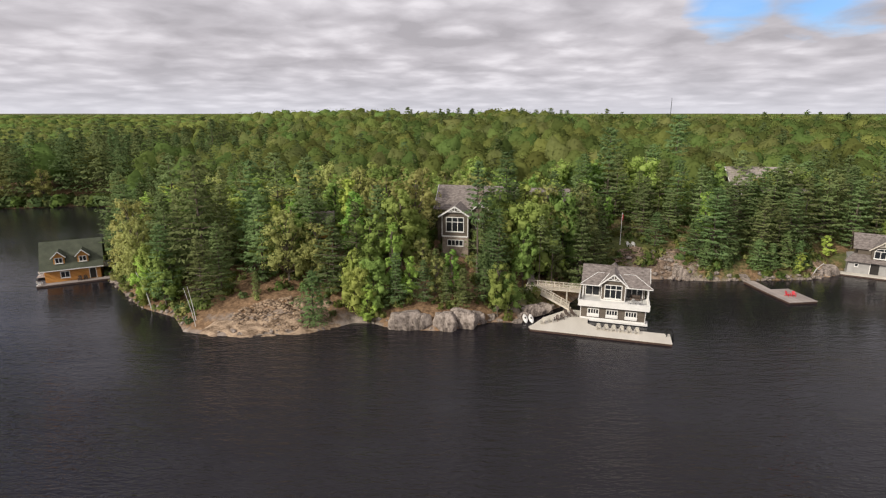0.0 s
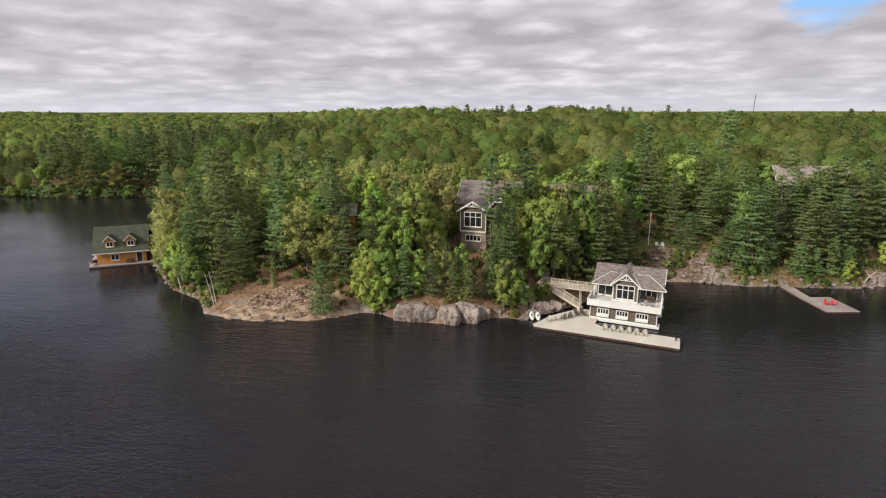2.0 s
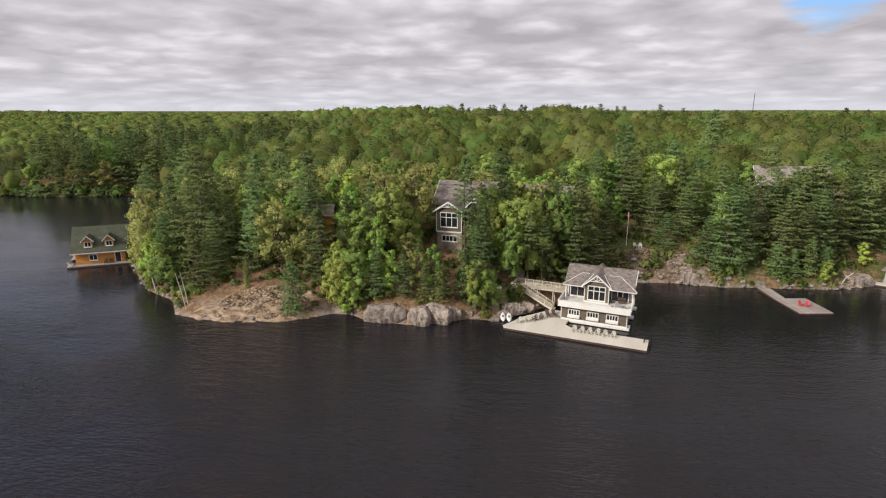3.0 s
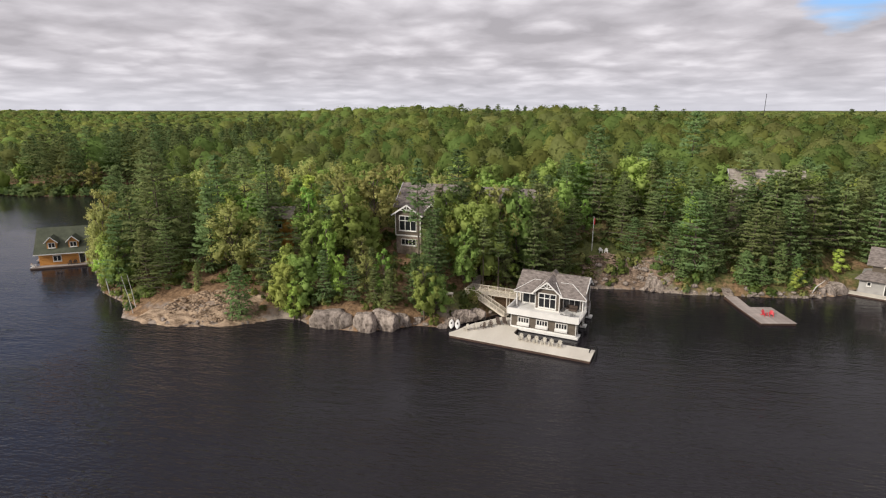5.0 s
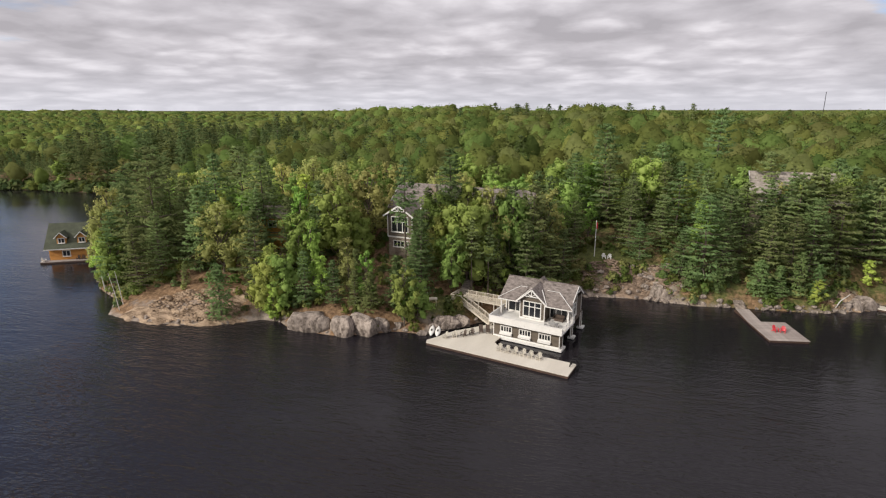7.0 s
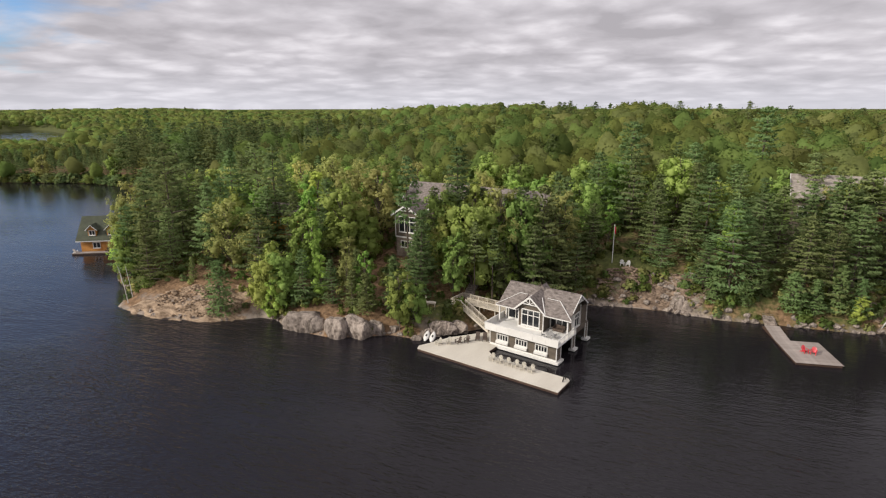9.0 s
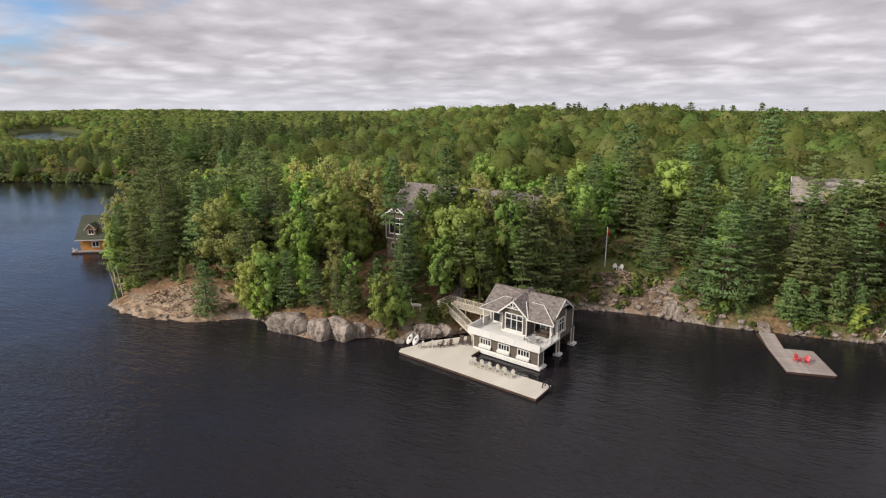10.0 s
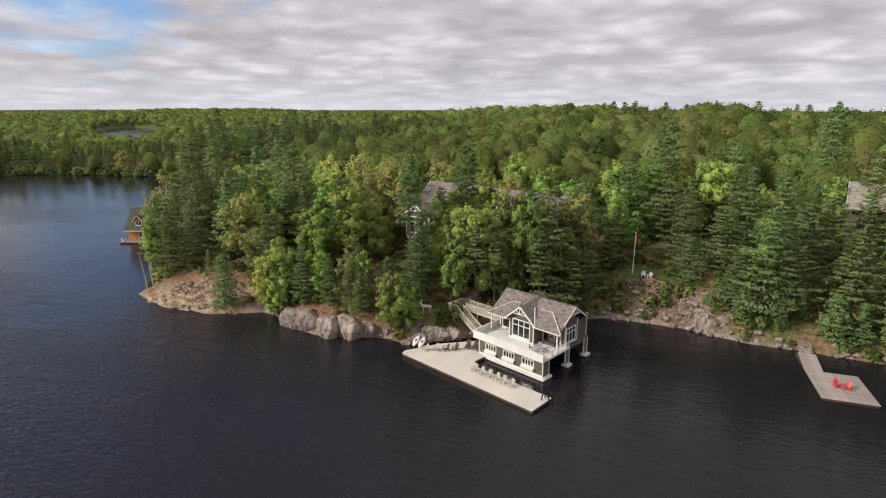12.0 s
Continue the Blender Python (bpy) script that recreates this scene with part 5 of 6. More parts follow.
def paddle_boat(m):
    c = thing("kayak", m, "white kayak hull lying on the shore rocks", "kayak", "kayaks")
    bm = bmesh.new()
    n, k = 11, 8
    rings = []
    for i in range(n):
        f = i / (n - 1)
        w = 0.47 * math.sin(math.pi * min(max(f, 0.03), 0.97)) ** 0.55
        rings.append([bm.verts.new((w * math.cos(a * math.tau / k), -1.1 + 2.2 * f, 0.16 + 0.17 * math.sin(a * math.tau / k) * (0.6 + 0.4 * math.sin(math.pi * f)))) for a in range(k)])
    for a, b in zip(rings, rings[1:]):
        for j in range(k):
            bm.faces.new((a[j], a[(j + 1) % k], b[(j + 1) % k], b[j]))
    bm.faces.new(rings[0][::-1])
    bm.faces.new(rings[-1])
    part("hull", bm, white_paint, c, smooth=True)
    part("cockpit", box(-0.13, -0.2, 0.31, 0.13, 0.25, 0.345, bevel=0.02), dark_inside, c, "dark cockpit opening")
    return c


KX, KY = 10.5, 89.9
ky = paddle_boat(pose(KX, KY, ground(KX, KY) + 0.55, 24, 0, 4))
copy_thing(ky, pose(KX + 1.05, KY - 0.1, ground(KX, KY) + 0.55, 24, 0, 4))

# patio table and chairs on the deck
PT = BH @ pose(9.3, 1.2, 3.2)
table = thing("patio_table", PT, "round pale patio table on the white deck", "table")
part("tabletop", tube([(0, 0, 0.7), (0, 0, 0.74)], [0.62, 0.62], 20), grey_paint, table)
part("pedestal", tube([(0, 0, 0), (0, 0, 0.7)], [0.09, 0.06], 8), grey_paint, table)


def patio_chair(m):
    c = thing("patio_chair", m, "grey patio chair drawn up to the deck table", "chair", "patio chairs")
    part("seat", box(-0.25, -0.25, 0.42, 0.25, 0.25, 0.47, bevel=0.02), grey_paint, c)
    part("backrest", box(-0.25, 0.2, 0.47, 0.25, 0.25, 0.92, bevel=0.02), grey_paint, c)
    for x in (-0.22, 0.22):
        for y in (-0.22, 0.22):
            part("leg", box(x - 0.02, y - 0.02, 0, x + 0.02, y + 0.02, 0.42), grey_paint, c)
    return c


pc = patio_chair(PT @ pose(0, 0, 0, 0, 0, 20) @ pose(0, 0.95, 0))
for a in (110, 200, 290):
    copy_thing(pc, PT @ pose(0, 0, 0, 0, 0, a) @ pose(0, 0.95, 0))

# dark sofa under the porch roof
sofa = thing("outdoor_sofa", BH @ pose(9.3, 4.2, 3.2), "dark brown wicker sofa under the porch roof", "sofa")
part("seat", box(-0.9, -0.4, 0.12, 0.9, 0.4, 0.45, bevel=0.05), brown_wicker, sofa)
part("backrest", box(-0.9, 0.28, 0.45, 0.9, 0.45, 0.95, bevel=0.05), brown_wicker, sofa)
for x in (-0.82, 0.82):
    part("arm", box(x - 0.08, -0.4, 0.45, x + 0.08, 0.28, 0.68, bevel=0.03), brown_wicker, sofa)
for x in (-0.8, 0.8):
    for y in (-0.32, 0.32):
        part("leg", box(x - 0.04, y - 0.04, 0, x + 0.04, y + 0.04, 0.12), brown_wicker, sofa)

# timber steps that climb the slope behind the landing
climb = thing("hillside_steps", BH @ pose(-10.1, 8.0, 0, 0, 0, 12), "weathered brown timber steps climbing the wooded slope", "steps")
for i in range(9):
    part("step", box(-0.8, i * 0.5, 2.6 + 0.19 * i, 0.8, i * 0.5 + 0.46, 3.2 + 0.19 * i, bevel=0.02), grey_plank, climb)

# weathered statue on the bank
SX, SY = 9.3, 95.5
statue = bmesh.new()
tube([(-0.75, 0, 1.15), (-0.3, 0, 1.25), (0.4, 0, 1.22), (0.8, 0, 1.2)], [0.2, 0.3, 0.27, 0.2], 9, statue)
for x in (-0.55, 0.6):
    for y in (-0.14, 0.14):
        tube([(x, y, 0), (x, y, 0.6), (x * 0.95, y, 1.15)], [0.05, 0.06, 0.11], 6, statue)
tube([(-0.7, 0, 1.3), (-1.0, 0, 1.7), (-1.3, 0, 1.75)], [0.16, 0.14, 0.08], 7, statue)
for y in (-1, 1):
    tube([(-0.98, 0.05 * y, 1.8), (-0.85, 0.4 * y, 2.0), (-1.0, 0.55 * y, 2.25)], [0.04, 0.07, 0.03], 5, statue)
st = part("garden_statue", statue, cream_paint, None)
st.matrix_world = pose(SX, SY, ground(SX, SY) + 0.1, 0, 0, 15)
tagged(st, "pale carved garden statue on the wooded bank", "statue")

# ---------- plank dock on the eastern bank ----------
D2 = pose(63.3, 97.8, 0, 0, 0, 7.0)
dock2 = thing("plank_dock", D2, "weathered grey plank dock with a narrow gangway", "dock")
wide = part("plank", box(0, 0, 0.36, 6.15, 0.19, 0.42), grey_plank, dock2)
for i in range(1, 40):
    share("plank", wide, pose(0, 0.2 * i, 0), dock2)
slim = part("plank", box(0, 0, 0.36, 2.25, 0.19, 0.42), grey_plank, dock2)
slim.matrix_basis = pose(0, 8.0, 0)
for i in range(1, 30):
    share("plank", slim, pose(0.018 * i, 8.0 + 0.2 * i, 0), dock2)
part("frame", box(0.1, 0.1, 0.02, 6.05, 7.9, 0.35), dock_edge, dock2)
part("gangway_frame", box(0.15, 7.9, 0.02, 2.3, 13.7, 0.35), dock_edge, dock2)
for x, y in ((0.3, 0.3), (5.8, 0.3), (5.8, 7.6), (0.3, 7.6)):
    part("pile", tube([(x, y, -3), (x, y, 0.3)], [0.13, 0.13], 8), dock_edge, dock2)
red_chair = adirondack("red_chair", red_paint, "red slatted lounge chair on the plank dock", "red chairs", D2 @ pose(2.6, 3.7, 0.42, 0, 0, 18))
copy_thing(red_chair, D2 @ pose(3.6, 3.4, 0.42, 0, 0, -28))
steps = thing("stone_steps", pose(63.3, 112.2, 0, 0, 0, 5), "rough stone steps climbing the bank from the dock", "steps")
for i in range(9):
    z = 0.25 + 0.19 * i
    part("step", box(-0.9 + turn.uniform(-0.1, 0.1), i * 0.42, z - 0.5, 0.9 + turn.uniform(-0.1, 0.1), i * 0.42 + 0.5, z, bevel=0.04), rock_mat, steps)

# ---------- flagpole and lawn chairs ----------
FX, FY = 37.15, 120.65
FZ = ground(FX, FY)
pole = thing("flagpole", pose(FX, FY, FZ), "white flagpole with a red flag hanging slack", "flagpole")
part("pole", tube([(0, 0, -0.3), (0, 0, 13.9 - FZ)], [0.09, 0.05], 8), white_paint, pole)
part("ball", tube([(0, 0, 13.85 - FZ), (0, 0, 13.94 - FZ), (0, 0, 14.02 - FZ)], [0.05, 0.1, 0.04], 8), white_paint, pole)
fl = bmesh.new()
ft = 13.7 - FZ
cols = [[fl.verts.new((0.06 + 0.04 * i + 0.008 * j * (i % 3), 0.07 * math.sin(i * 1.7), ft - j * 0.27 - 0.03 * i)) for j in range(6)] for i in range(7)]
for a, b in zip(cols, cols[1:]):
    for j in range(5):
        fl.faces.new((a[j], a[j + 1], b[j + 1], b[j]))
part("flag", fl, red_paint, pole, "red cloth flag")
lawn = adirondack("lawn_chair", white_paint, "white slatted lounge chair on the grassy bank", "lawn chairs", pose(39.0, 120.4, ground(39.0, 120.4) + 0.02, 0, 0, 5))
copy_thing(lawn, pose(40.1, 120.3, ground(40.1, 120.3) + 0.02, 0, 0, -12))

# ---------- main house among the trees ----------
HS = pose(-1.4, 111.6, 0, 0, 0, -12)
house = thing("cottage", HS, "large shingled cottage with white-trimmed gables among tall trees", "house")
part("stone_base", box(-2.7, 0.3, 5.0, 2.9, 6, 10.6), stone_wall, house, "stone lower storey")
hb = part("gable_wall", prism([(-2.8, 10.6), (2.8, 10.6), (2.8, 15.1), (0, 16.9), (-2.8, 15.1)], 0.2, 6.5), siding, house)
window(house, pose(0, 0.2, 11.8), 3.6, 2.9, 3, 2)
window(house, pose(0.1, 0.29, 8.7), 3.2, 1.1, 4)
for x in (-2.85, 2.68):
    part("corner_board", box(x, 0.14, 10.6, x + 0.17, 0.3, 15.2), white_paint, hb)
part("belt_board", box(-2.68, 0.14, 10.5, 2.68, 0.2, 10.8), white_paint, hb)
gable_trim(house, 0, -0.42, 3.5, 14.85, 17.1, w=0.3)
hroof = part("roof", slab([(-3.4, -0.4, 14.95), (0, -0.4, 17.15), (0, 9.5, 17.15), (-3.4, 9.5, 14.95)], 0.18), shingle, house, "brown cedar shingle roof")
part("gable_slope", slab([(3.4, -0.4, 14.95), (0, -0.4, 17.15), (0, 9.5, 17.15), (3.4, 9.5, 14.95)], 0.18), shingle, hroof)
part("body_wall", box(-5.0, 6.2, 5.5, 8.5, 15.5, 16.0), siding, house)
part("main_slope", slab([(-5.6, 5.2, 15.6), (9.0, 5.2, 15.6), (9.0, 11.0, 20.2), (-5.6, 11.0, 20.2)], 0.18), shingle, hroof)
part("rear_slope", slab([(-5.6, 11.0, 20.2), (9.0, 11.0, 20.2), (9.0, 16.4, 15.6), (-5.6, 16.4, 15.6)], 0.18), shingle, hroof)
for x in (-5.0, 8.4):
    e = part("gable_end", prism([(6.2, 16.0), (15.5, 16.0), (11.0, 19.8)], -0.06, 0.06), siding, house)
    e.matrix_basis = Matrix.Translation((x, 0, 0)) @ pose(0, 0, 0, 0, 0, 90)
part("barge_board", bar((-5.62, 5.2, 15.55), (-5.62, 11.0, 20.15), 0.1, 0.28), white_paint, hroof)
for s in (-1, 1):
    part("second_gable_slope", slab([(5.2, 2.4, 17.9), (5.2, 8.5, 17.9), (5.2 + s * 2.3, 8.5, 15.7), (5.2 + s * 2.3, 2.4, 15.7)], 0.15), shingle, hroof)
g2w = part("second_gable", prism([(3.3, 8.2), (7.1, 8.2), (7.1, 15.8), (5.2, 17.6), (3.3, 15.8)], 2.9, 6.3), siding, house)
window(house, pose(5.2, 2.9, 12.2), 2.2, 1.8, 3)
gable_trim(house, 5.2, 2.38, 2.35, 15.6, 17.9)
part("chimney", box(3.9, 6.6, 14.5, 5.1, 7.7, 20.6, bevel=0.05), stone_wall, house, "stone chimney")
part("porch_floor", box(7.1, 2.0, 10.9, 11.6, 6.2, 11.15), white_paint, house)
for x in (7.3, 9.3, 11.3):
    part("porch_post", box(x, 2.05, 7.0, x + 0.24, 2.3, 14.6), white_paint, house)
railing(house, (7.3, 2.1, 11.15), (11.5, 2.1, 11.15), 1.0)
part("porch_roof", slab([(7.0, 1.5, 14.4), (12, 1.5, 14.4), (12, 6.2, 15.9), (7.0, 6.2, 15.9)], 0.15), shingle, hroof)
part("wing_wall", box(8.5, 9.0, 7.0, 23.5, 18.5, 15.8), siding, house)
part("wing_slope", slab([(8.0, 8.2, 15.4), (24.2, 8.2, 15.4), (24.2, 14.0, 19.6), (8.0, 14.0, 19.6)], 0.18), shingle, hroof)
part("wing_rear_slope", slab([(8.0, 14.0, 19.6), (24.2, 14.0, 19.6), (24.2, 19.4, 15.4), (8.0, 19.4, 15.4)], 0.18), shingle, hroof)
e = part("gable_end", prism([(9.0, 15.8), (18.5, 15.8), (14.0, 19.2)], -0.06, 0.06), siding, house)
e.matrix_basis = Matrix.Translation((23.4, 0, 0)) @ pose(0, 0, 0, 0, 0, 90)
for x in (11, 14.5, 18.5, 21.5):
    window(house, pose(x, 9.0, 12.0), 1.8, 1.7, 2)

# ---------- log boathouse with a green roof ----------
LB = pose(-89.6, 112.5, 0, 0, 0, 27)
log_bh = thing("log_boathouse", LB, "orange varnished log boathouse with green shingle roof and two dormers", "boathouse")
LL, LD = 10.1, 9.0
logs = bmesh.new()
for i in range(10):
    z = 0.5 + 0.3 * i
    for a, b in (((0, 0), (LL, 0)), ((0, LD), (LL, LD)), ((0, 0), (0, LD)), ((LL, 0), (LL, LD))):
        tube([(*a, z), (*b, z)], [0.17, 0.17], 8, logs)
part("log_wall", logs, log_orange, log_bh)
lr = part("roof", slab([(-0.9, -0.9, 3.2), (LL + 0.9, -0.9, 3.2), (LL + 0.9, LD / 2, 8.6), (-0.9, LD / 2, 8.6)], 0.16), green_roof, log_bh, "dark green shingle roof")
part("rear_slope", slab([(-0.9, LD / 2, 8.6), (LL + 0.9, LD / 2, 8.6), (LL + 0.9, LD + 0.9, 3.2), (-0.9, LD + 0.9, 3.2)], 0.16), green_roof, lr)
part("eave_board", bar((-0.9, -0.93, 3.12), (LL + 0.9, -0.93, 3.12), 0.07, 0.22), white_paint, lr, "pale eave board")
for x in (0.0, LL):
    e = part("gable_end", prism([(0, 3.3), (LD, 3.3), (LD / 2, 8.3)], -0.08, 0.08), log_orange, log_bh)
    e.matrix_basis = Matrix.Translation((x, 0, 0)) @ pose(0, 0, 0, 0, 0, 90)
for x in (2.8, 7.2):
    d = part("dormer", prism([(x - 1.0, 3.9), (x + 1.0, 3.9), (x + 1.0, 5.9), (x, 6.9), (x - 1.0, 5.9)], 0.2, 3.2), log_orange, log_bh)
    window(log_bh, pose(x, 0.2, 4.55), 1.2, 1.0, 2)
    for s in (-1, 1):
        part("dormer_roof", slab([(x, -0.3, 7.15), (x, 3.4, 7.15), (x + s * 1.4, 3.4, 5.75), (x + s * 1.4, -0.3, 5.75)], 0.1), green_roof, d)
    bm = bmesh.new()
    bar((x - 1.4, -0.32, 5.68), (x, -0.32, 7.08), 0.06, 0.18, bm)
    bar((x + 1.4, -0.32, 5.68), (x, -0.32, 7.08), 0.06, 0.18, bm)
    part("barge_boards", bm, white_paint, d)
window(log_bh, pose(3.6, -0.17, 1.35), 1.5, 1.2, 2)
dr = part("door", box(8.2, -0.22, 0.55, 9.3, -0.12, 2.75), dark_inside, log_bh, "dark glazed door in a white frame")
fr_ = bmesh.new()
box(8.05, -0.28, 0.5, 8.2, -0.1, 2.9, fr_)
box(9.3, -0.28, 0.5, 9.45, -0.1, 2.9, fr_)
box(8.2, -0.28, 2.75, 9.3, -0.1, 2.9, fr_)
part("frame", fr_, white_paint, dr)
railing(log_bh, (LL + 1.0, 1.2, 2.6), (LL + 3.2, 3.2, 2.6), 1.0)
part("side_porch", box(LL + 0.2, 1.0, 2.45, LL + 3.4, 4.5, 2.6), grey_plank, log_bh)
part("porch_post", box(LL + 3.0, 1.1, -0.5, LL + 3.2, 1.3, 2.45), white_paint, log_bh)
log_dock = thing("log_boathouse_dock", LB, "brown plank dock round the log boathouse", "dock")
part("deck", box(-1.6, -2.0, 0.3, LL + 3.0, -0.2, 0.42), grey_plank, log_dock)
part("side_deck", box(-2.6, 5.6, 0.3, -0.2, 8.6, 0.42), grey_plank, log_dock)
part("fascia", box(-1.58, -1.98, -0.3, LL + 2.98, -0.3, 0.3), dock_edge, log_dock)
wc = adirondack("porch_chair", brown_wicker, "dark chair beside the log boathouse door", "porch chairs", LB @ pose(6.2, -0.85, 0.42))
copy_thing(wc, LB @ pose(7.3, -0.85, 0.42, 0, 0, 12))
lchair = adirondack("dock_end_chair", white_paint, "white slatted chair on the log boathouse dock", "white dock chairs", LB @ pose(-1.0, -1.2, 0.42, 0, 0, 70))
copy_thing(lchair, LB @ pose(-1.8, 7.2, 0.42, 0, 0, 80))

# ---------- grey boathouse at the eastern end ----------
GB = pose(88.3, 117.6, 0, 0, 0, -33)
grey_bh = thing("grey_boathouse", GB, "grey boathouse with brown shingle roofs and a windowed gable", "boathouse")
part("lower_wall", box(0.6, 1.6, 0.4, 13, 11, 3.4), grey_paint, grey_bh)
part("footing", box(0.4, 1.4, -0.3, 13.2, 11.2, 0.4), grey_paint, grey_bh)
gr = part("skirt_roof", slab([(-0.2, 0.6, 3.3), (13.8, 0.6, 3.3), (12.2, 3.4, 4.7), (1.4, 3.4, 4.7)], 0.15), shingle, grey_bh)
part("upper_wall", box(2.2, 3.2, 3.4, 12, 10.6, 6.4), siding, grey_bh)
part("main_slope", slab([(1.2, 2.6, 6.0), (13, 2.6, 6.0), (13, 6.9, 8.9), (1.2, 6.9, 8.9)], 0.16), shingle, gr)
part("rear_slope", slab([(1.2, 6.9, 8.9), (13, 6.9, 8.9), (13, 11.2, 6.0), (1.2, 11.2, 6.0)], 0.16), shingle, gr)
e = part("gable_end", prism([(3.2, 6.2), (10.6, 6.2), (6.9, 8.6)], -0.08, 0.08), siding, grey_bh)
e.matrix_basis = Matrix.Translation((2.3, 0, 0)) @ pose(0, 0, 0, 0, 0, 90)
gbay = part("bay", prism([(4.6, 3.6), (8.8, 3.6), (8.8, 6.2), (6.7, 7.9), (4.6, 6.2)], 1.7, 6), siding, grey_bh)
window(grey_bh, pose(6.7, 1.7, 4.3), 3.0, 1.5, 3, arch=0.6)
for s in (-1, 1):
    part("bay_roof", slab([(6.7, 1.2, 8.2), (6.7, 6.5, 8.6), (6.7 + s * 2.7, 1.2, 6.0)], 0.14), shingle, gr)
gable_trim(grey_bh, 6.7, 1.16, 2.7, 5.95, 8.15, mat=cream_paint)
window(grey_bh, pose(2.2, 1.58, 2.0), 0.5, 0.6, 1)
for x in (5.6, 9.4):
    part("door", box(x - 0.8, 1.52, 0.5, x + 0.8, 1.6, 2.8), dark_inside, grey_bh)
    part("door_frame", box(x - 0.95, 1.54, 0.42, x - 0.8, 1.62, 2.95), white_paint, grey_bh)
gdock = thing("grey_boathouse_dock", GB, "pale plank dock along the grey boathouse", "dock")
part("deck", box(-2.2, -0.8, 0.3, 14, 1.4, 0.45), deck_white, gdock)
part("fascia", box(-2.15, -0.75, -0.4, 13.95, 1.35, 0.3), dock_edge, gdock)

# ---------- house on the eastern hill ----------
HH = pose(69.3, 139.0, 0, 0, 0, -8)
hill = thing("hill_house", HH, "brown house with pale shingle roof half hidden by pines", "house")
part("wall", box(0.6, -3.4, 7.0, 15, 5, 19.0), siding, hill)
hr = part("roof", slab([(0, -4.6, 18.6), (16, -4.6, 18.6), (16, 0.8, 22.6), (0, 0.8, 22.6)], 0.18), pale_shingle, hill, "pale weathered shingle roof")
part("rear_slope", slab([(0, 0.8, 22.6), (16, 0.8, 22.6), (16, 6.2, 18.6), (0, 6.2, 18.6)], 0.18), pale_shingle, hr)
e = part("gable_end", prism([(-3.4, 19.0), (5, 19.0), (0.8, 22.2)], -0.06, 0.06), siding, hill)
e.matrix_basis = Matrix.Translation((0.7, 0, 0)) @ pose(0, 0, 0, 0, 0, 90)
part("barge_board", bar((-0.02, -4.6, 18.5), (-0.02, 0.8, 22.5), 0.08, 0.25), white_paint, hr)
part("porch_wall", box(9, -7.5, 7.0, 16, -3.4, 17.6), siding, hill)
part("shutter", box(12.5, -7.56, 14.2, 14.0, -7.5, 16.6), red_paint, hill, "red-painted shutter")
part("porch_roof", slab([(6, -8.6, 17.4), (17, -8.6, 17.4), (17, -3.4, 18.8), (6, -3.4, 18.8)], 0.16), pale_shingle, hr)
for x in (2.5, 5.5):
    window(hill, pose(x, -3.4, 15.2), 1.4, 1.6, 2)

# ---------- log cabin on the point ----------
CB = pose(-33.5, 113.0, 0, 0, 0, 10)
cabin = thing("log_cabin", CB, "small orange log cabin hidden behind trees", "cabin")
part("wall", box(0, 0, 6.0, 6, 5, 13.4), log_orange, cabin)
cr_ = part("roof", slab([(-0.5, -0.6, 13.2), (6.5, -0.6, 13.2), (6.5, 2.5, 15.4), (-0.5, 2.5, 15.4)], 0.14), shingle, cabin)
part("rear_slope", slab([(-0.5, 2.5, 15.4), (6.5, 2.5, 15.4), (6.5, 5.6, 13.2), (-0.5, 5.6, 13.2)], 0.14), shingle, cr_)
window(cabin, pose(3, 0, 11.2), 1.6, 1.2, 2)


# ---------- rocks ----------
def rock_mesh(seed, rough=0.35, sub=3):
    bm = bmesh.new()
    bmesh.ops.create_icosphere(bm, subdivisions=sub, radius=1)
    off = Vector((seed * 7.3, seed * 3.1, seed * 1.7))
    rr = random.Random(seed)
    cuts = [(Vector((rr.gauss(0, 1), rr.gauss(0, 1), rr.gauss(0.3, 0.8))).normalized(), rr.uniform(0.55, 0.85)) for _ in range(9)]
    for v in bm.verts:
        n1 = noise.noise(v.co * 0.9 + off)
        n2 = noise.noise(v.co * 2.6 + off)
        cell = noise.cell(v.co * 1.7 + off)
        crack = max(0.0, 0.16 - abs(noise.noise(Vector((v.co.x * 2.1, v.co.y * 2.1, v.co.z * 0.8)) + off))) / 0.16
        v.co *= 1 + rough * n1 + 0.12 * n2 + 0.06 * cell
        for n_, d_ in cuts:
            over = v.co.dot(n_) - d_
            if over > 0:
                v.co -= n_ * over * 0.85
        v.co *= 1 - 0.13 * crack + 0.05 * noise.noise(v.co * 6 + off)
        v.co.z = max(-0.55, v.co.z)
    me = bpy.data.meshes.new("boulder")
    bm.to_mesh(me)
    bm.free()
    me.materials.append(rock_mat)
    return me


ROCKS = [rock_mesh(s, 0.35, 4) for s in range(1, 7)]
SMALL = [rock_mesh(s, 0.45, 2) for s in range(11, 16)]
rk = random.Random(23)


def boulder(mesh, x, y, z, sx, sy, sz, yaw, label, group):
    o = new("boulder", mesh)
    o.matrix_world = pose(x, y, z, rk.uniform(-8, 8), rk.uniform(-8, 8), yaw) @ Matrix.Diagonal((sx, sy, sz, 1))
    tagged(o, label, "rock", group)


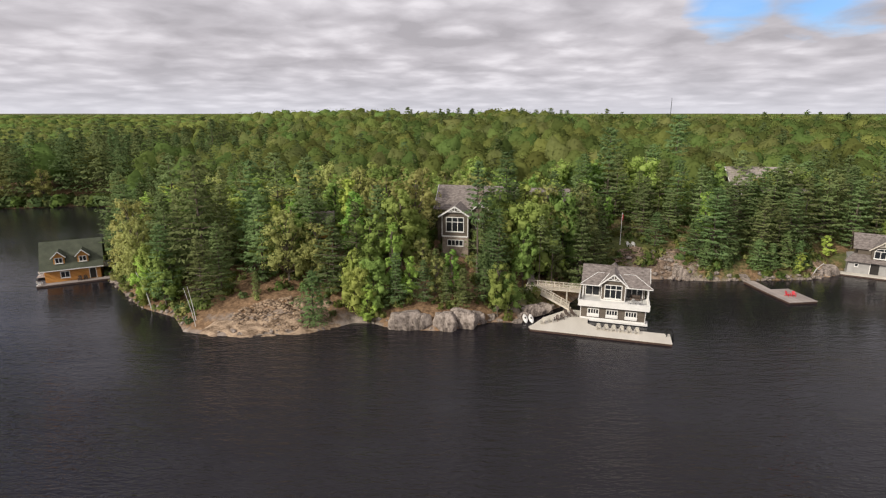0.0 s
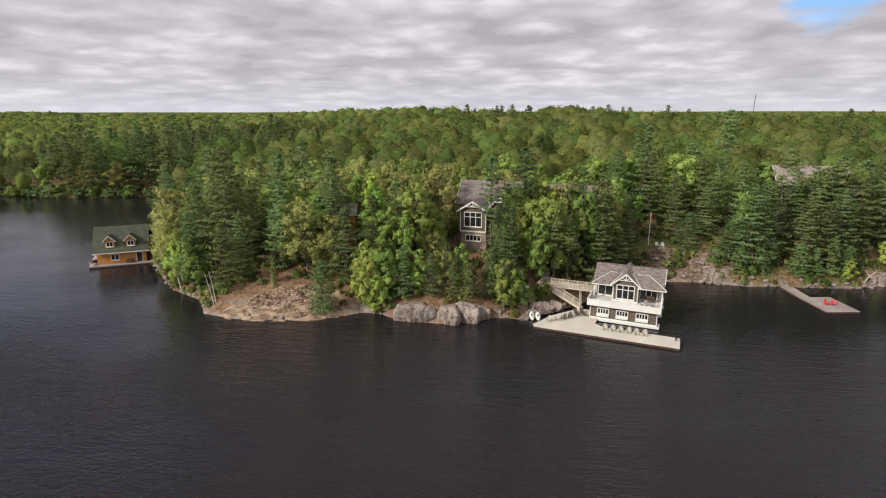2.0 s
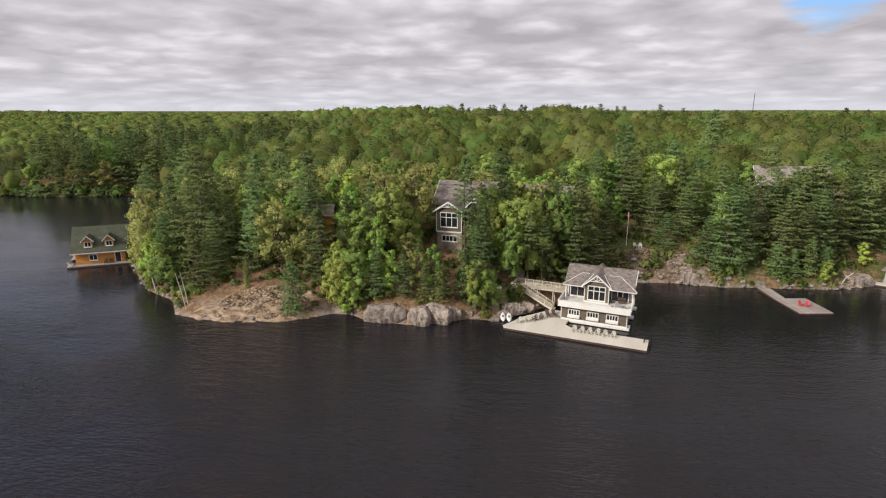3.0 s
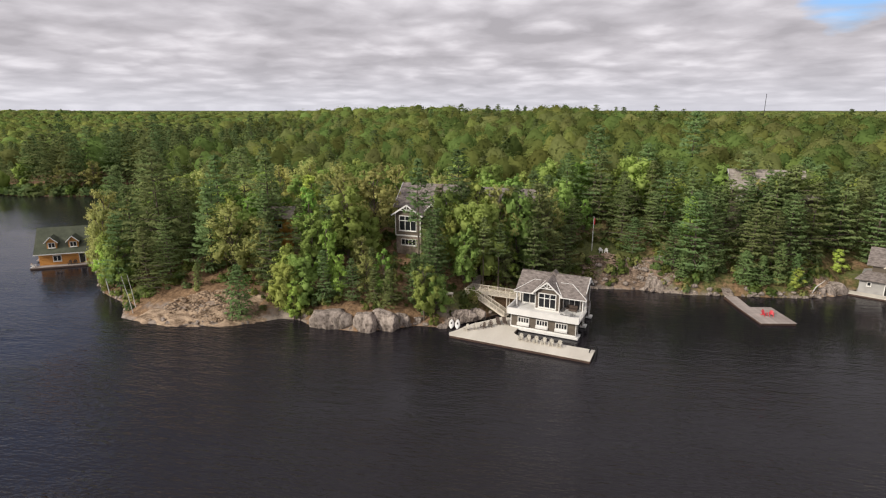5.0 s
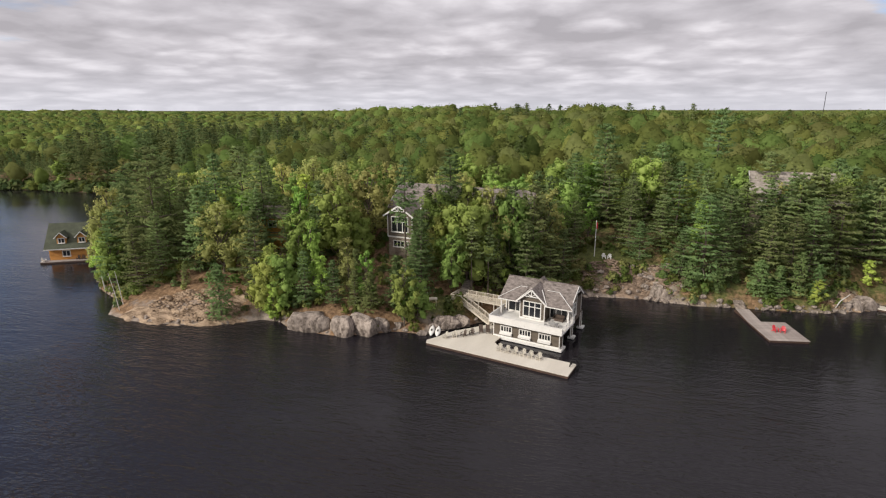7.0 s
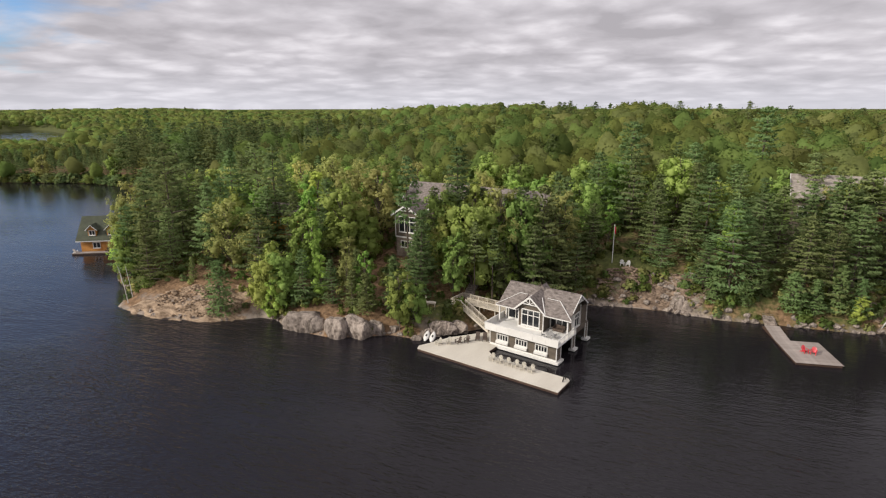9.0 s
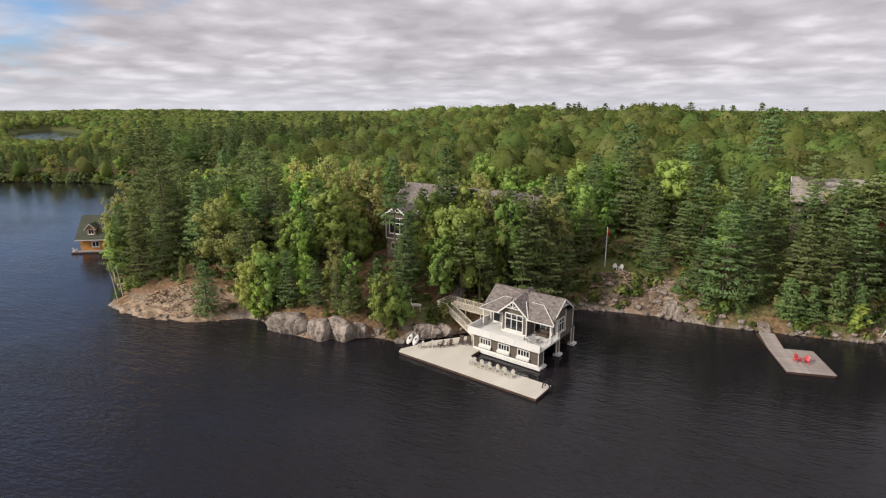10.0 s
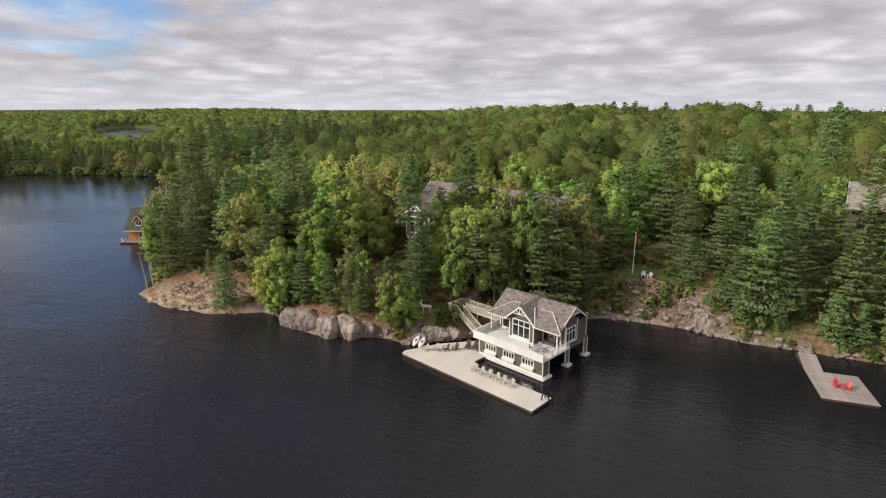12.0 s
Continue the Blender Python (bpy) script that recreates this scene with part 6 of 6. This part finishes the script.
def block_mesh(seed):
    """Angular granite block: a rounded cube with cut faces and upright cracks."""
    bm = bmesh.new()
    bmesh.ops.create_cube(bm, size=2)
    bmesh.ops.subdivide_edges(bm, edges=bm.edges[:], cuts=11, use_grid_fill=True)
    off = Vector((seed * 5.7, seed * 2.9, seed * 1.3))
    rr = random.Random(seed)
    cuts = [(Vector((rr.gauss(0, 1), rr.gauss(-0.2, 1), rr.gauss(0.5, 0.6))).normalized(), rr.uniform(0.72, 0.98)) for _ in range(8)]
    for v in bm.verts:
        v.co = v.co.lerp(v.co.normalized() * 1.15, 0.52)
        v.co *= 1 + 0.20 * noise.noise(v.co * 0.9 + off)
        for n_, d_ in cuts:
            over = v.co.dot(n_) - d_
            if over > 0:
                v.co -= n_ * over * 0.9
        p = Vector((v.co.x * 0.9, v.co.y * 0.9, v.co.z * 0.3)) + off
        crack = max(0.0, 0.10 - abs(noise.noise(p))) / 0.10
        v.co *= 1 - 0.09 * crack + 0.05 * noise.noise(v.co * 4 + off) + 0.045 * noise.noise(v.co * 9 + off)
    me = bpy.data.meshes.new("boulder")
    bm.to_mesh(me)
    bm.free()
    me.materials.append(rock_mat)
    return me


BLOCKS = [block_mesh(s) for s in range(1, 7)]
for x, y, sx, sy, top in ((-10.3, 87.9, 3.1, 2.1, 2.9), (-8.0, 87.4, 1.7, 1.7, 2.6), (-3.8, 87.1, 1.9, 1.9, 3.0), (-0.7, 88.3, 2.5, 2.0, 3.1), (1.9, 89.8, 1.4, 1.3, 2.1), (-12.4, 87.4, 1.3, 1.3, 1.9),
                          (4.7, 90.9, 0.9, 0.9, 1.2), (51.2, 115.2, 1.5, 1.3, 2.4), (49.2, 115.8, 1.6, 1.3, 3.0), (85.2, 118.2, 2.6, 1.5, 2.3), (81.6, 116.8, 1.7, 1.1, 1.5), (83.4, 117.4, 1.4, 1.1, 2.1)):
    boulder(rk.choice(BLOCKS), x, y, top / 2 - 0.5, sx, sy, top / 2 + 0.5, rk.uniform(-20, 20), "large pale grey cracked granite block at the water's edge", "large boulders")
for x, y, sx, sy, top in ((12.4, 92.6, 2.4, 1.5, 2.6), (14.6, 93.9, 1.8, 1.4, 2.3), (10.4, 91.4, 1.2, 1.0, 1.5), (9.0, 89.3, 1.0, 0.8, 0.8), (34.4, 115.0, 1.0, 0.8, 1.3), (36.6, 115.6, 0.7, 0.6, 1.0)):
    boulder(rk.choice(ROCKS), x, y, top / 2 - 0.3, sx, sy, top / 2 + 0.3, rk.uniform(-25, 25), "rounded grey-brown granite boulder on the bank", "bank boulders")


def along(points, step):
    for (ax, ay), (bx, by) in zip(points, points[1:]):
        n = max(1, int(math.hypot(bx - ax, by - ay) / step))
        for i in range(n):
            yield ax + (bx - ax) * i / n, ay + (by - ay) * i / n


for x, y in list(along(WEST[13:] + FRONT + EAST[:10], 1.25)):
    if -50 < x < -20 and rk.random() < 0.55 or 18 < x < 31 or 9.8 < x < 19 and rk.random() < 0.5:
        continue
    s = rk.uniform(0.18, 0.62) * (1.25 if x > 30 or x < -60 else 1.0)
    x, y = x + rk.uniform(-0.5, 0.5), y + rk.uniform(-0.1, 1.2)
    boulder(rk.choice(SMALL), x, y, max(0.0, ground(x, y)) + s * 0.15, s * rk.uniform(0.8, 1.5), s * rk.uniform(0.7, 1.2), s * rk.uniform(0.6, 1.0), rk.uniform(0, 360), "grey granite shoreline stone", "shoreline stones")
for x, y in along(FRONT[-1:] + EAST[:10], 0.75):
    if 61.5 < x < 66:
        continue
    s = rk.uniform(0.25, 0.75)
    x, y = x + rk.uniform(-0.3, 0.3), y + rk.uniform(-0.2, 0.7)
    boulder(rk.choice(SMALL), x, y, 0.1, s * rk.uniform(0.9, 1.5), s * rk.uniform(0.7, 1.1), s * rk.uniform(0.6, 1.1), rk.uniform(0, 360), "dark wet granite stone at the foot of the bank", "bank foot stones")
for i in range(26):
    x, y = rk.gauss(45.5, 5.0), rk.uniform(115.3, 120.5)
    s = rk.uniform(0.3, 0.9)
    boulder(rk.choice(SMALL), x, y, ground(x, y) + s * 0.1, s * 1.3, s, s * 0.7, rk.uniform(0, 360), "broken granite block on the rocky bank", "bank rocks")


def outcrop(x0, x1, y0, y1, step, seed, label, share_, shape_mask, mat=None):
    """Striated bare rock that breaks through the soil, following the ground."""
    xs, ys = np.arange(x0, x1, step), np.arange(y0, y1, step)
    gx, gy = np.meshgrid(xs, ys)
    px, py = gx.ravel(), gy.ravel()
    z = height(px, py)
    m_ = shape_mask(px, py)
    for i in range(px.size):
        p = Vector((px[i] * 0.55 + py[i] * 0.5, py[i] * 0.9 - px[i] * 0.25, seed))
        rid = 1 - abs(noise.noise(p * 0.75)) * 2
        fine_ = noise.fractal(Vector((px[i] * 1.3, py[i] * 1.3, seed)), 0.9, 2.1, 4)
        z[i] += 0.55 * (rid - share_) * m_[i] + 0.16 * fine_ * m_[i] - 0.5 * (1 - m_[i]) + 0.1
    nx, ny = len(xs), len(ys)
    idx = np.arange(nx * ny).reshape(ny, nx)
    q = np.stack([idx[:-1, :-1], idx[:-1, 1:], idx[1:, 1:], idx[1:, :-1]], -1).reshape(-1, 4)
    me = bpy.data.meshes.new("rock_outcrop")
    fill_mesh(me, np.stack([px, py, z], -1), q)
    me.materials.append(mat or rock_tan)
    tagged(new("rock_outcrop", me), label, "rock")


outcrop(-50, -19, 83.2, 94, 0.3, 4.2, "tan striated granite slab sloping into the lake", 0.42,
        lambda x, y: np.clip(1.25 - np.hypot((x + 33) / 15.5, (y - 85.6 - 0.12 * (x + 33)) / 3.4) ** 2, 0, 1))
outcrop(35, 56, 113, 121, 0.3, 7.7, "brown broken granite bank above the water", 0.45,
        lambda x, y: np.clip(1.2 - np.hypot((x - 46) / 9.5, (y - 116) / 3.6) ** 2, 0, 1), rock_brown)
outcrop(77, 90, 113.5, 122, 0.3, 9.1, "pale granite outcrop beside the shore", 0.4,
        lambda x, y: np.clip(1.2 - np.hypot((x - 84) / 5.5, (y - 117.5) / 3.2) ** 2, 0, 1))

outcrop(-33, -21, 86, 97, 0.3, 5.6, "pale tan granite shelf running up the point", 0.35,
        lambda x, y: np.clip(1.2 - np.hypot((x + 27 + 0.25 * (y - 91)) / 4.2, (y - 91) / 5.2) ** 2, 0, 1))


def rubble(label, count_, seed, inside, span, mat, yaw):
    """Loose angular flakes of broken rock strewn over a slope."""
    rng = np.random.default_rng(seed)
    x0, x1, y0, y1 = span
    px, py = rng.uniform(x0, x1, count_ * 4), rng.uniform(y0, y1, count_ * 4)
    ok = inside(px, py) & (shore_distance(px, py) > 0.4)
    px, py = px[ok][:count_], py[ok][:count_]
    pz = height(px, py)
    corners, faces = [], []
    for i, (x, y, z) in enumerate(zip(px, py, pz)):
        q = np.array(Euler((rng.normal(0, 0.25), rng.normal(0, 0.25), radians(yaw) + rng.normal(0, 0.35))).to_matrix())
        size = np.array((rng.uniform(0.18, 0.55), rng.uniform(0.10, 0.24), rng.uniform(0.06, 0.15)))
        corners.append((CUBE * rng.uniform(0.6, 1.15, (8, 3)) * size) @ q.T + (x, y, z + 0.10))
        faces.append(CUBE_QUADS + 8 * i)
    me = bpy.data.meshes.new("rubble")
    fill_mesh(me, np.concatenate(corners), np.concatenate(faces))
    me.materials.append(mat)
    tagged(new("rubble", me), label, "rubble", kind="stuff")


rubble("broken tan rock flakes strewn over the sloping point", 620, 201, lambda x, y: np.hypot((x + 32.5) / 8.0, (y - 88.4 - 0.1 * (x + 34)) / 4.2) < 1, (-46, -22, 83, 95), rock_tan, 28)
rubble("brown rock rubble and stones on the steep bank", 620, 203, lambda x, y: np.hypot((x - 44.5) / 10, (y - 117) / 3.6) < 1, (34, 55, 113, 121), rock_brown, 10)
rubble("pale rock flakes beside the granite shelf", 160, 205, lambda x, y: np.hypot((x - 83.5) / 6, (y - 117.5) / 2.6) < 1, (77, 90, 114, 121), rock_tan, 20)

# bare pale trunks leaning at the tip of the point
for x, y, dx, dz in ((-46.6, 86.6, -1.5, 6.8), (-47.2, 88.2, -1.0, 6.0)):
    t_ = part("bare_trunk", tube([(0, 0, -0.5), (dx * 0.4, 0.1, dz * 0.45), (dx, 0.2, dz)], [0.075, 0.06, 0.035], 7), birch_bark, None)
    t_.matrix_world = pose(x, y, ground(x, y))
    tagged(t_, "bare pale birch trunk leaning over the shore", "tree trunk", "bare trunks")

# leaning birch with a pale trunk among the leaves, and one over the eastern shore
for x, y, dx, dy, dz in ((-59.0, 96.5, -3.0, 1.5, 7.0), (79.6, 115.6, 1.8, -0.6, 2.6)):
    b_ = part("leaning_birch", tube([(0, 0, -0.5), (dx * 0.35, dy * 0.4, dz * 0.45), (dx, dy, dz)], [0.13, 0.1, 0.05], 7), birch_bark, None)
    b_.matrix_world = pose(x, y, ground(x, y))
    tagged(b_, "leaning pale birch trunk at the water's edge", "tree trunk", "birch trunks")

# ---------- distance ----------
mast = thing("radio_mast", pose(458, 1105, ground(458, 1105)), "slender grey radio mast on the horizon", "mast")
part("lattice", bar((0, 0, -1), (0, 0, 56), 0.7, 0.7), metal_dark, mast)
for x, y, s in ((-905, 715, 1.0), (-860, 745, 0.8), (-945, 690, 0.9)):
    c_ = thing("lake_cottage", pose(x, y, 0.5, 0, 0, 40), "small pale cottage on a far lake shore", "cottage", "far cottages")
    part("wall", box(-7, -5, 0, 7, 5, 6), white_paint, c_)
    part("roof", prism([(-8, 5.8), (8, 5.8), (0, 10)], -6, 6), shingle, c_)
